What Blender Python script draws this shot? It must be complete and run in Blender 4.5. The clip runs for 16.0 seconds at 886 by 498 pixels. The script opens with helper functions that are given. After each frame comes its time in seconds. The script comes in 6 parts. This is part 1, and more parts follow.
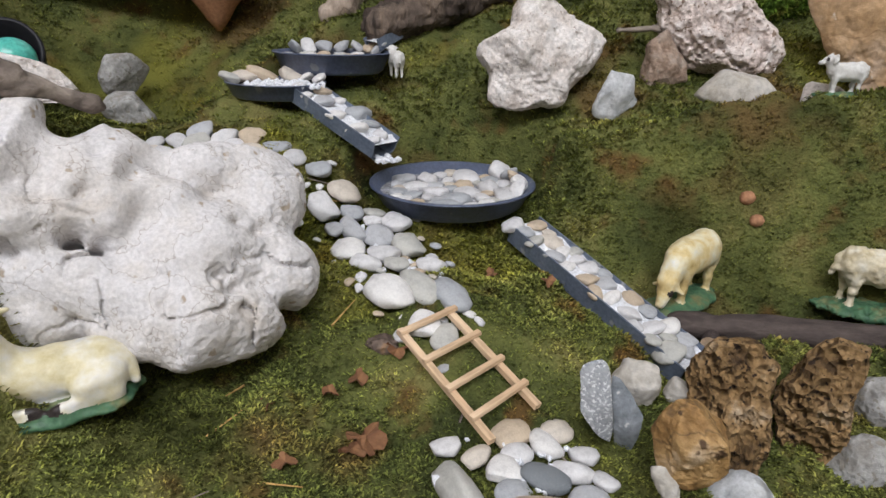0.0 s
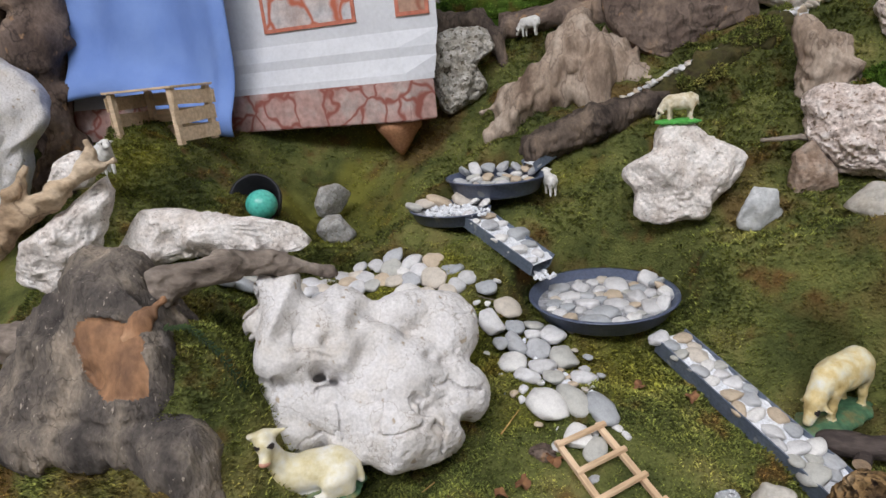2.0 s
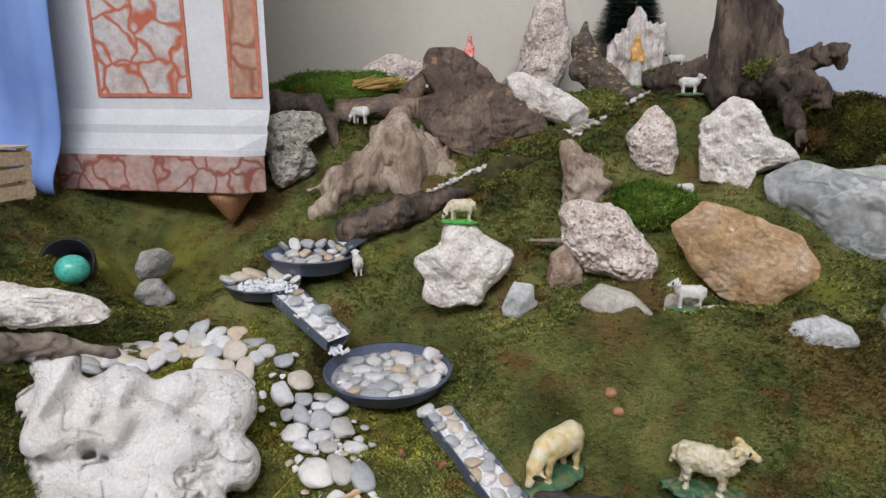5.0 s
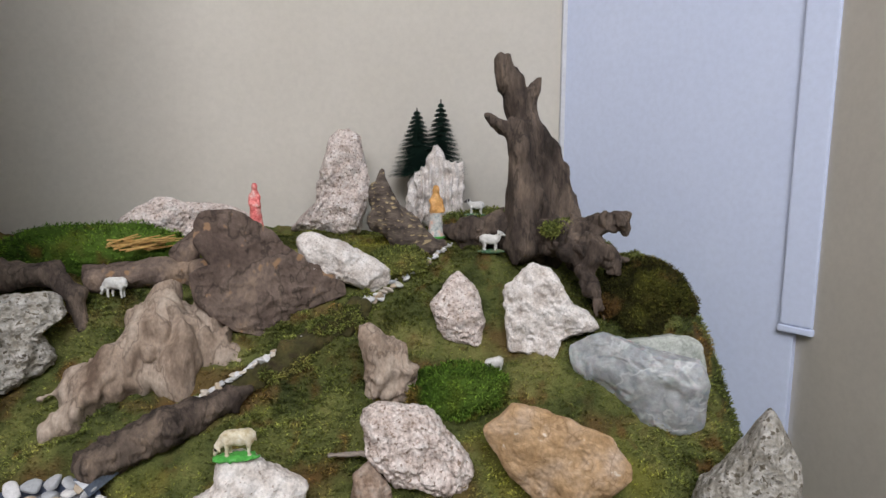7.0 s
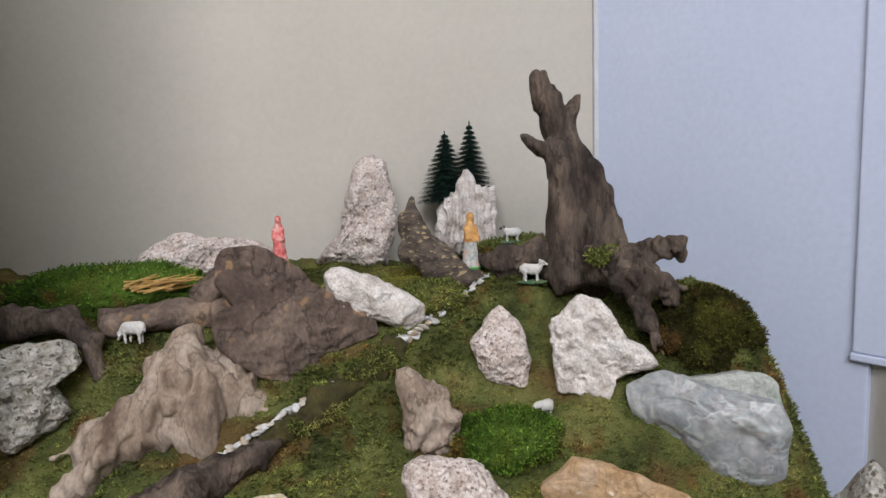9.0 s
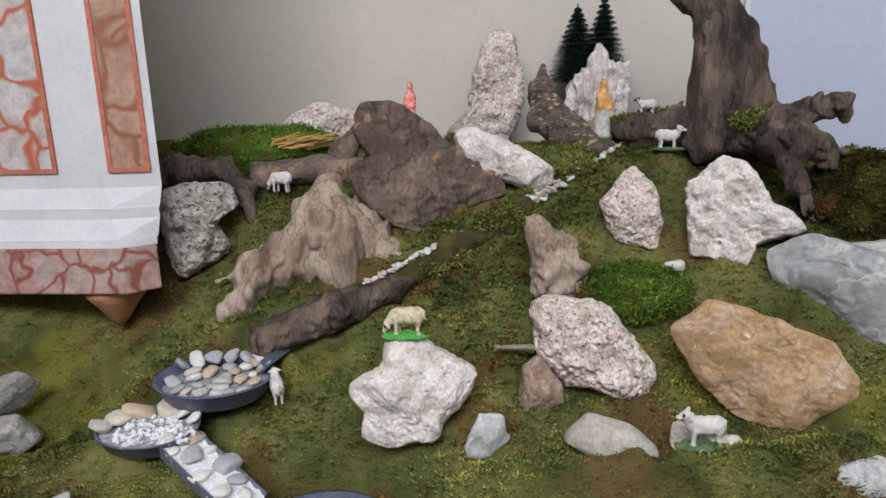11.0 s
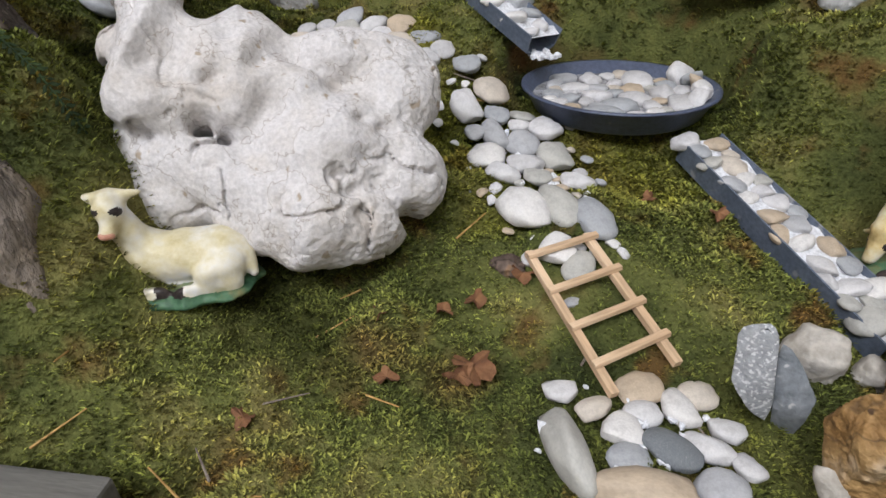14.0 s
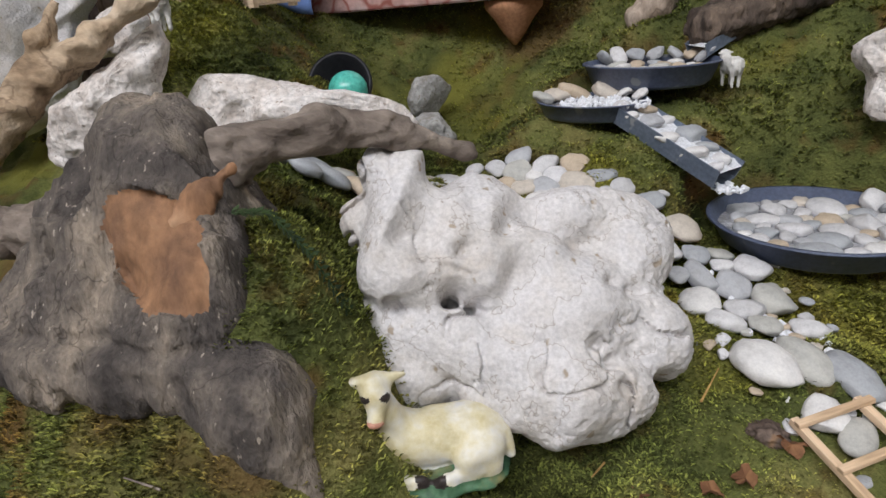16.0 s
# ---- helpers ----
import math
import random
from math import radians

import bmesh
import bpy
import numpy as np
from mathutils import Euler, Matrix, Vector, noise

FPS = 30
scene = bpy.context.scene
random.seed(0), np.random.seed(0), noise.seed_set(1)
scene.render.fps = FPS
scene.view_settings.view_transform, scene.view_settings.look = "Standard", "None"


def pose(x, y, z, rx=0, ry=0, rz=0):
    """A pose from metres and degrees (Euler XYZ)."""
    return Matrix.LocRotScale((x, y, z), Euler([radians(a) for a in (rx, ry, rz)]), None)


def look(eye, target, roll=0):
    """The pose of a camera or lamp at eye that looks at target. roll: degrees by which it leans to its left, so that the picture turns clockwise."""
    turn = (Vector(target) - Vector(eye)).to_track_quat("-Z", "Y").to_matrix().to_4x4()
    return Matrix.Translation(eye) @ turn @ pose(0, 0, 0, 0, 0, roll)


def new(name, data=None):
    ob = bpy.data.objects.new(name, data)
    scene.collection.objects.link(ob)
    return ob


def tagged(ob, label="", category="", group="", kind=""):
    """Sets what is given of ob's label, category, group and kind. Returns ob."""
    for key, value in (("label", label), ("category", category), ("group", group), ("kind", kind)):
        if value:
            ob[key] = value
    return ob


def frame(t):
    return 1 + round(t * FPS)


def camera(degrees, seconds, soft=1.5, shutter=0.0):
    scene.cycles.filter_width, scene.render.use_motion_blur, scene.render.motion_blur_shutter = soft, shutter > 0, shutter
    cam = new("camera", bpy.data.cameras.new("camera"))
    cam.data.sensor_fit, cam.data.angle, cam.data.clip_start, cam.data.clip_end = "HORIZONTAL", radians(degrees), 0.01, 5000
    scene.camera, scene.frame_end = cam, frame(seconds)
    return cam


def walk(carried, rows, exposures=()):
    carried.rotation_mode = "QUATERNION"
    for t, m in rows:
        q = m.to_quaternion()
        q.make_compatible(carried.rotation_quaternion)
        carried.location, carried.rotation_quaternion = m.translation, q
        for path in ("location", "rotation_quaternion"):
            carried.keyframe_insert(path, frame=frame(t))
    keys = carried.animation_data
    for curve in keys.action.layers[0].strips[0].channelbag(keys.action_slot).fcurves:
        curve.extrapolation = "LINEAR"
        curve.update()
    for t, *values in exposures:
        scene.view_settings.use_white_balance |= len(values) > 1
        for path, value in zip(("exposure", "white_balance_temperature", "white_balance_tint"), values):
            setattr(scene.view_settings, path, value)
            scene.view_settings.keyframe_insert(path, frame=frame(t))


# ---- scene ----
cam = camera(74.0, 16.0, soft=1.5)
PATH = [
    (0, (0.094, 0.116, 1.313), (-0.062, 1.962, 0.559), 1.1),
    (0.5, (0.088, 0.155, 1.311), (0.014, 2.005, 0.554), 0.8),
    (1, (0.106, 0.151, 1.31), (-0.124, 1.966, 0.502), 1.1),
    (1.5, (0.123, 0.1, 1.385), (-0.357, 1.883, 0.617), -3.7),
    (2, (0.126, 0.013, 1.476), (-0.568, 1.791, 0.877), -5.8),
    (2.5, (0.142, -0.051, 1.475), (-0.61, 1.723, 0.94), -3.9),
    (3, (0.174, -0.052, 1.48), (-0.569, 1.737, 0.985), -3.0),
    (5.5, (0.378, -0.049, 1.634), (0.205, 1.882, 1.143), -0.8),
    (6, (0.438, 0.015, 1.702), (0.376, 1.948, 1.192), -2.3),
    (6.5, (0.419, 0.115, 1.778), (0.491, 2.072, 1.372), -0.7),
    (7, (0.368, 0.181, 1.83), (0.642, 2.141, 1.536), -0.1),
    (7.5, (0.393, 0.251, 1.849), (0.699, 2.206, 1.562), -2.8),
    (8, (0.419, 0.311, 1.855), (0.805, 2.262, 1.641), -2.3),
    (8.5, (0.42, 0.321, 1.845), (0.78, 2.279, 1.657), -2.2),
    (9, (0.335, 0.292, 1.842), (0.556, 2.268, 1.62), -1.9),
    (11.5, (0.258, 0.245, 1.565), (-0.087, 2.141, 1.03), -1.8),
    (12, (0.215, 0.233, 1.428), (-0.357, 2.027, 0.754), -2.8),
    (12.5, (0.193, 0.225, 1.348), (-0.42, 1.938, 0.517), -3.3),
    (13, (0.19, 0.219, 1.289), (-0.415, 1.878, 0.349), -3.6),
    (13.5, (0.185, 0.21, 1.26), (-0.4, 1.823, 0.233), -2.2),
    (14, (0.113, 0.191, 1.292), (-0.547, 1.764, 0.248), -1.3),
    (14.5, (0.019, 0.164, 1.316), (-0.906, 1.708, 0.443), -3.0),
    (15, (-0.045, 0.15, 1.331), (-1.043, 1.69, 0.535), -5.3),
    (15.5, (-0.075, 0.157, 1.348), (-1.021, 1.74, 0.574), -4.5),
    (16, (-0.073, 0.171, 1.349), (-0.923, 1.813, 0.586), -4.9),
]
walk(cam, [(t, look(eye, target, roll)) for t, eye, target, roll in PATH], ((0, 0.0), (13.5, 0.0), (16, -0.1)))

# ---------------------------------------------------------------- world and light
world = bpy.data.worlds.new("world")
scene.world = world
world.use_nodes = True
sky = world.node_tree.nodes.new("ShaderNodeTexSky")
sky.sky_type = "NISHITA"
sky.sun_disc = False
sky.sun_elevation, sky.sun_rotation = radians(35), radians(200)
world.node_tree.links.new(sky.outputs[0], world.node_tree.nodes["Background"].inputs[0])
world.node_tree.nodes["Background"].inputs[1].default_value = 0.08


def window_light(name, at, target, w, h_, watts, colour):
    d = bpy.data.lights.new(name, "AREA")
    d.shape, d.size, d.size_y, d.energy, d.color = "RECTANGLE", w, h_, watts, colour
    ob = new(name, d)
    ob.matrix_world = look(at, target)
    return ob


window_light("window_light_front", (-0.5, -2.9, 4.4), (0.0, 1.1, 1.0), 2.6, 1.9, 312, (0.95, 0.945, 1.0))
window_light("window_light_side", (1.40, -1.6, 4.2), (-0.4, 1.2, 1.0), 1.8, 1.4, 84, (0.80, 0.89, 1.0))

# ---------------------------------------------------------------- numeric helpers
RNG = np.random.RandomState(7)
TABLE = np.random.RandomState(3).rand(4096)


def vnoise(p, seed=0):
    """Smooth value noise in -1..1 at an array of points."""
    p = np.asarray(p, float)
    i = np.floor(p).astype(np.int64)
    f = p - i
    u = f * f * (3 - 2 * f)
    out = np.zeros(p.shape[:-1])
    for dx in (0, 1):
        wx = u[..., 0] if dx else 1 - u[..., 0]
        for dy in (0, 1):
            wy = u[..., 1] if dy else 1 - u[..., 1]
            for dz in (0, 1):
                wz = u[..., 2] if dz else 1 - u[..., 2]
                k = ((i[..., 0] + dx) * 73856093) ^ ((i[..., 1] + dy) * 19349663) ^ ((i[..., 2] + dz) * 83492791) ^ (seed * 2654435)
                out += wx * wy * wz * TABLE[k & 4095]
    return out * 2 - 1


def fbm(p, octaves=4, seed=0, gain=0.5):
    p = np.asarray(p, float)
    total, amp = 0, 1.0
    for o in range(octaves):
        total = total + amp * vnoise(p * 2.03 ** o + 17.3 * o, seed + o)
        amp *= gain
    return total


def make_mesh(name, verts, faces, mats, smooth=True, ids=None):
    me = bpy.data.meshes.new(name)
    verts = np.asarray(verts, np.float32)
    faces = np.asarray(faces, np.int32)
    n = faces.shape[1]
    me.vertices.add(len(verts))
    me.vertices.foreach_set("co", verts.ravel())
    me.loops.add(faces.size)
    me.loops.foreach_set("vertex_index", faces.ravel())
    me.polygons.add(len(faces))
    me.polygons.foreach_set("loop_start", np.arange(0, faces.size, n, dtype=np.int32))
    for m in mats if isinstance(mats, (list, tuple)) else [mats]:
        me.materials.append(m)
    if ids is not None:
        me.polygons.foreach_set("material_index", np.asarray(ids, np.int32))
    me.update(calc_edges=True)
    me.polygons.foreach_set("use_smooth", np.full(len(faces), smooth, bool))
    me.validate()
    return me


def finish(bm, name, mat, smooth=False):
    me = bpy.data.meshes.new(name)
    bmesh.ops.recalc_face_normals(bm, faces=bm.faces)
    bm.to_mesh(me)
    bm.free()
    for m in mat if isinstance(mat, (list, tuple)) else [mat]:
        me.materials.append(m)
    for p in me.polygons:
        p.use_smooth = smooth
    return me


def part(name, bm, mat, parent, label="", smooth=False):
    ob = new(name, finish(bm, name, mat, smooth))
    ob.parent = parent
    if label:
        tagged(ob, label)
    return ob


def thing(name, label, category, at=(0, 0, 0), rot=(0, 0, 0), group="", kind=""):
    ob = new(name)
    ob.matrix_world = pose(*at, *rot)
    return tagged(ob, label, category, group, kind)


def box(bm, lo, hi, m=None, bevel=0.0):
    r = bmesh.ops.create_cube(bm, size=1)
    vs = r["verts"]
    for v in vs:
        v.co = Vector([(a + b) / 2 + c * (b - a) for a, b, c in zip(lo, hi, v.co)])
    if bevel:
        es = list({e for v in vs for e in v.link_edges})
        vs = list({v for f in bmesh.ops.bevel(bm, geom=es + vs, offset=bevel, segments=2, affect="EDGES", profile=0.6)["faces"] for v in f.verts} | {v for v in vs if v.is_valid})
    if m is not None:
        bmesh.ops.transform(bm, matrix=m, verts=vs)
    return vs


# ---------------------------------------------------------------- materials
def material(name, colours, *args, grain=0.75, **kw):
    return make_material(name, colours, *args, grain=grain, **kw)


def make_material(name, colours, scale=30.0, rough=0.8, bump=0.3, fine=180.0, specks=None, spec=0.3, dist=0.004, stretch=None, metal=0.0, coat=0.0, per_object=0.0, contrast=(0.3, 0.7), pits=0.0, coords="Object", trans=0.0, grain=0.75, cracks=None):
    m = bpy.data.materials.new(name)
    m.use_nodes = True
    nt = m.node_tree
    N, L = nt.nodes, nt.links
    b = N["Principled BSDF"]
    tc = N.new("ShaderNodeTexCoord")
    vec = tc.outputs[coords]
    if stretch:
        mp = N.new("ShaderNodeMapping")
        mp.inputs["Scale"].default_value = stretch
        L.new(vec, mp.inputs[0])
        vec = mp.outputs[0]

    def noise_node(sc, detail=5, r=0.6):
        n = N.new("ShaderNodeTexNoise")
        n.inputs["Scale"].default_value, n.inputs["Detail"].default_value, n.inputs["Roughness"].default_value = sc, detail, r
        L.new(vec, n.inputs["Vector"])
        return n.outputs["Fac"]

    big, small = noise_node(scale), noise_node(fine, 3)
    ramp = N.new("ShaderNodeValToRGB")
    els = ramp.color_ramp.elements
    while len(els) < len(colours):
        els.new(0.5)
    for k, c in enumerate(colours):
        els[k].position = contrast[0] + (contrast[1] - contrast[0]) * k / max(1, len(colours) - 1)
        els[k].color = (*c, 1)
    L.new(big, ramp.inputs[0])
    col = ramp.outputs[0]

    def mix(a, other, fac, kind="MIX"):
        x = N.new("ShaderNodeMix")
        x.data_type, x.blend_type = "RGBA", kind
        L.new(a, x.inputs[6])
        if isinstance(other, tuple):
            x.inputs[7].default_value = (*other, 1)
        else:
            L.new(other, x.inputs[7])
        if isinstance(fac, float):
            x.inputs[0].default_value = fac
        else:
            L.new(fac, x.inputs[0])
        return x.outputs[2]

    g = N.new("ShaderNodeValToRGB")
    g.color_ramp.elements[0].position, g.color_ramp.elements[0].color = 0.3, (0.62, 0.62, 0.62, 1)
    g.color_ramp.elements[1].position, g.color_ramp.elements[1].color = 0.65, (1.12, 1.12, 1.12, 1)
    L.new(small, g.inputs[0])
    col = mix(col, g.outputs[0], grain, "MULTIPLY")
    if specks:
        sc, c, amount = specks
        v = noise_node(sc, 2, 0.5)
        r = N.new("ShaderNodeValToRGB")
        r.color_ramp.elements[0].position, r.color_ramp.elements[1].position = 1 - amount - 0.05, 1 - amount
        L.new(v, r.inputs[0])
        col = mix(col, c, r.outputs[0])
    if cracks:
        sc, c, width = cracks
        v = noise_node(sc, 4, 0.55)
        r = N.new("ShaderNodeValToRGB")
        e = r.color_ramp.elements
        e.new(0.5)
        for k, (pos_, val) in enumerate(((0.5 - width, 0.0), (0.5, 0.6), (0.5 + width, 0.0))):
            e[k].position, e[k].color = pos_, (val, val, val, 1)
        L.new(v, r.inputs[0])
        col = mix(col, c, r.outputs[0])
    if per_object:
        oi = N.new("ShaderNodeObjectInfo")
        pr = N.new("ShaderNodeValToRGB")
        pr.color_ramp.interpolation = "CONSTANT"
        tones = ((0.97, 0.97, 1.0), (0.68, 0.70, 0.74), (0.88, 0.80, 0.70), (0.82, 0.82, 0.84), (1.08, 1.07, 1.06), (0.58, 0.61, 0.65), (0.80, 0.66, 0.50), (0.95, 0.95, 0.97), (0.72, 0.72, 0.68))
        e = pr.color_ramp.elements
        while len(e) < len(tones):
            e.new(0.5)
        for k, c in enumerate(tones):
            e[k].position, e[k].color = k / len(tones), (*c, 1)
        L.new(oi.outputs["Random"], pr.inputs[0])
        col = mix(col, pr.outputs[0], per_object, "MULTIPLY")
    L.new(col, b.inputs["Base Color"])
    b.inputs["Roughness"].default_value, b.inputs["Metallic"].default_value = rough, metal
    b.inputs["Specular IOR Level"].default_value = spec
    b.inputs["Coat Weight"].default_value = coat
    if trans:
        b.inputs["Subsurface Weight"].default_value, b.inputs["Subsurface Scale"].default_value = trans, 0.02
    ad = N.new("ShaderNodeMath")
    ad.operation = "MULTIPLY_ADD"
    L.new(small, ad.inputs[0])
    ad.inputs[1].default_value = 0.5
    L.new(big, ad.inputs[2])
    hgt = ad.outputs[0]
    if pits:
        vo = N.new("ShaderNodeTexVoronoi")
        vo.inputs["Scale"].default_value = fine * 0.6
        L.new(vec, vo.inputs["Vector"])
        a2 = N.new("ShaderNodeMath")
        a2.operation = "MULTIPLY_ADD"
        L.new(vo.outputs["Distance"], a2.inputs[0])
        a2.inputs[1].default_value = pits
        L.new(hgt, a2.inputs[2])
        hgt = a2.outputs[0]
    bp = N.new("ShaderNodeBump")
    bp.inputs["Strength"].default_value, bp.inputs["Distance"].default_value = bump, dist * 1.5
    L.new(hgt, bp.inputs["Height"])
    L.new(bp.outputs[0], b.inputs["Normal"])
    return m


MAT_LIME = material("limestone", [(0.46, 0.395, 0.35), (0.70, 0.645, 0.605), (0.79, 0.755, 0.73)], 28, 0.9, 0.7, 190, (150, (0.36, 0.30, 0.255), 0.29), pits=0.5, cracks=(16, (0.25, 0.20, 0.16), 0.006))
MAT_PINK = material("porous_stone", [(0.45, 0.355, 0.30), (0.69, 0.59, 0.54), (0.79, 0.73, 0.69)], 40, 0.92, 0.9, 160, (130, (0.25, 0.18, 0.135), 0.34), pits=0.9)
MAT_BOULDER = material("boulder_stone", [(0.48, 0.42, 0.36), (0.58, 0.55, 0.53), (0.63, 0.61, 0.61), (0.56, 0.52, 0.48)], 9, 0.75, 0.6, 260, (60, (0.36, 0.30, 0.235), 0.28), pits=0.45, cracks=(19, (0.24, 0.195, 0.15), 0.007), dist=0.0022, grain=0.5)
MAT_HOLEY = material("pitted_stone", [(0.185, 0.160, 0.118), (0.386, 0.362, 0.319), (0.605, 0.579, 0.547)], 45, 0.92, 1.0, 160, (90, (0.14, 0.12, 0.09), 0.36), pits=0.8)
MAT_OCHRE = material("ochre_stone", [(0.357, 0.214, 0.097), (0.476, 0.316, 0.178), (0.527, 0.395, 0.291)], 16, 0.85, 0.7, 120, (60, (0.62, 0.54, 0.44), 0.26), cracks=(7, (0.20, 0.12, 0.06), 0.006))
MAT_QUARTZ = material("quartz", [(0.259, 0.274, 0.288), (0.360, 0.374, 0.382), (0.461, 0.475, 0.475)], 18, 0.45, 0.4, 60, spec=0.5, trans=0.15, cracks=(8, (0.62, 0.63, 0.63), 0.02))
MAT_GREENGREY = material("green_grey_stone", [(0.28, 0.31, 0.27), (0.45, 0.47, 0.43), (0.58, 0.59, 0.56)], 40, 0.8, 0.6, 140)
MAT_GREYST = material("grey_stone", [(0.38, 0.39, 0.40), (0.52, 0.53, 0.54), (0.60, 0.60, 0.60)], 30, 0.85, 0.6, 150)
MAT_GREYROCK = material("greyish_rock", [(0.256, 0.240, 0.216), (0.368, 0.360, 0.344), (0.464, 0.456, 0.440)], 35, 0.88, 0.8, 150, (120, (0.25, 0.23, 0.20), 0.36))
MAT_CREAM = material("cream_stone", [(0.368, 0.328, 0.272), (0.480, 0.448, 0.400), (0.528, 0.504, 0.472)], 25, 0.8, 0.5, 120)
MAT_BROWNST = material("pale_edge_stone", [(0.20, 0.13, 0.09), (0.34, 0.25, 0.19), (0.45, 0.37, 0.31)], 45, 0.9, 0.9, 160, pits=0.5)
MAT_RUST = material("rusty_tufa", [(0.075, 0.045, 0.024), (0.24, 0.145, 0.06), (0.37, 0.235, 0.11), (0.50, 0.40, 0.28)], 24, 0.95, 1.0, 170, (140, (0.035, 0.02, 0.012), 0.33), pits=1.8, dist=0.006)
MAT_AMBER = material("amber_stone", [(0.12, 0.062, 0.024), (0.28, 0.155, 0.055), (0.40, 0.25, 0.105), (0.48, 0.38, 0.27)], 16, 0.7, 0.9, 130, (60, (0.08, 0.045, 0.022), 0.33), cracks=(12, (0.05, 0.03, 0.015), 0.012))
MAT_GRANITE = material("granite", [(0.30, 0.31, 0.33), (0.45, 0.47, 0.49)], 60, 0.7, 0.4, 260, (300, (0.66, 0.67, 0.68), 0.40))
MAT_SLATE = material("slate", [(0.16, 0.18, 0.20), (0.28, 0.30, 0.32)], 40, 0.7, 0.5, 140, (70, (0.5, 0.5, 0.5), 0.32))
MAT_PEBBLE = material("pebble_stone", [(0.494, 0.484, 0.475), (0.627, 0.617, 0.608), (0.684, 0.674, 0.655)], 3.0, 0.6, 0.35, 22, dist=0.001, per_object=1.0, grain=0.3, spec=0.4)
MAT_GRAVEL = material("white_gravel", [(0.70, 0.72, 0.76), (0.82, 0.83, 0.86)], 80, 0.6, 0.3, 300)
MAT_BARKSLAB = material("old_bark", [(0.040, 0.027, 0.022), (0.10, 0.070, 0.056), (0.165, 0.122, 0.098), (0.30, 0.215, 0.155)], 7, 0.92, 0.9, 120, (30, (0.27, 0.165, 0.095), 0.32), stretch=(1.1, 1.1, 0.8), cracks=(9, (0.016, 0.011, 0.008), 0.022), dist=0.006)
MAT_CHAR = material("charred_bark", [(0.045, 0.035, 0.03), (0.11, 0.085, 0.07), (0.20, 0.16, 0.12)], 26, 0.9, 1.0, 120, (50, (0.36, 0.28, 0.16), 0.36), stretch=(1, 1, 2.5))
MAT_DRIFT = material("driftwood", [(0.13, 0.088, 0.063), (0.30, 0.225, 0.17), (0.40, 0.32, 0.255), (0.47, 0.39, 0.32)], 9, 0.85, 0.7, 100, stretch=(1.6, 1.2, 0.8), cracks=(9, (0.09, 0.06, 0.042), 0.022))
MAT_FORK = material("golden_driftwood", [(0.14, 0.09, 0.055), (0.33, 0.235, 0.15), (0.47, 0.36, 0.25), (0.54, 0.44, 0.33)], 12, 0.85, 0.9, 110, stretch=(0.5, 1.6, 1.2), cracks=(12, (0.09, 0.055, 0.035), 0.02))
MAT_SNAG = material("grey_brown_wood", [(0.022, 0.016, 0.012), (0.062, 0.045, 0.036), (0.12, 0.09, 0.07), (0.21, 0.155, 0.115)], 11, 0.85, 1.0, 120, stretch=(1.5, 1.5, 0.5), cracks=(13, (0.012, 0.009, 0.007), 0.03), dist=0.007, contrast=(0.32, 0.68))
MAT_STUMP = material("weathered_wood", [(0.048, 0.041, 0.038), (0.095, 0.081, 0.072), (0.185, 0.155, 0.128), (0.33, 0.27, 0.21)], 9, 0.9, 1.0, 150, (120, (0.36, 0.31, 0.26), 0.27), stretch=(1.6, 1.6, 0.7), cracks=(12, (0.022, 0.016, 0.013), 0.010), dist=0.006, contrast=(0.34, 0.66))
MAT_RAW = material("broken_raw_wood", [(0.12, 0.065, 0.04), (0.30, 0.16, 0.085), (0.42, 0.26, 0.155)], 16, 0.8, 0.8, 110, stretch=(1, 1, 0.5))
MAT_BRANCH = material("grey_branch", [(0.10, 0.078, 0.064), (0.22, 0.18, 0.15), (0.34, 0.29, 0.24)], 24, 0.9, 0.9, 140, stretch=(0.4, 1, 1))
MAT_DARKLOG = material("dark_log", [(0.032, 0.024, 0.022), (0.065, 0.05, 0.045), (0.105, 0.082, 0.072)], 35, 0.85, 0.9, 130, stretch=(0.4, 1, 1))
MAT_CUT = material("cut_log_end", [(0.44, 0.30, 0.19), (0.58, 0.43, 0.30)], 60, 0.8, 0.3, 200)
MAT_LADDER = material("pine_strip", [(0.546, 0.352, 0.211), (0.651, 0.466, 0.299), (0.704, 0.528, 0.370)], 30, 0.6, 0.25, 160, stretch=(1, 1, 0.15))
MAT_CRATE = material("thin_wood", [(0.50, 0.37, 0.24), (0.62, 0.48, 0.34)], 26, 0.7, 0.2, 120, stretch=(0.2, 1, 1))
MAT_PLASTIC = material("blue_grey_plastic", [(0.066, 0.082, 0.135), (0.10, 0.122, 0.185)], 30, 0.42, 0.1, 200, (40, (0.20, 0.21, 0.22), 0.30), spec=0.5)
MAT_GUTTER = material("grey_blue_gutter", [(0.095, 0.12, 0.165), (0.15, 0.18, 0.235)], 30, 0.45, 0.1, 200, (40, (0.27, 0.28, 0.29), 0.30), spec=0.5)
MAT_WATERBED = material("wet_gravel_bed", [(0.22, 0.22, 0.22), (0.36, 0.36, 0.38), (0.52, 0.53, 0.56)], 60, 0.2, 0.6, 160, spec=0.5)
MAT_BLACKPOT = material("black_plastic_pot", [(0.008, 0.008, 0.01), (0.015, 0.015, 0.018)], 30, 0.5, 0.1, 120)
MAT_TEAL = material("teal_gloss", [(0.07, 0.42, 0.34), (0.10, 0.52, 0.43)], 30, 0.25, 0.05, 120, spec=0.5)
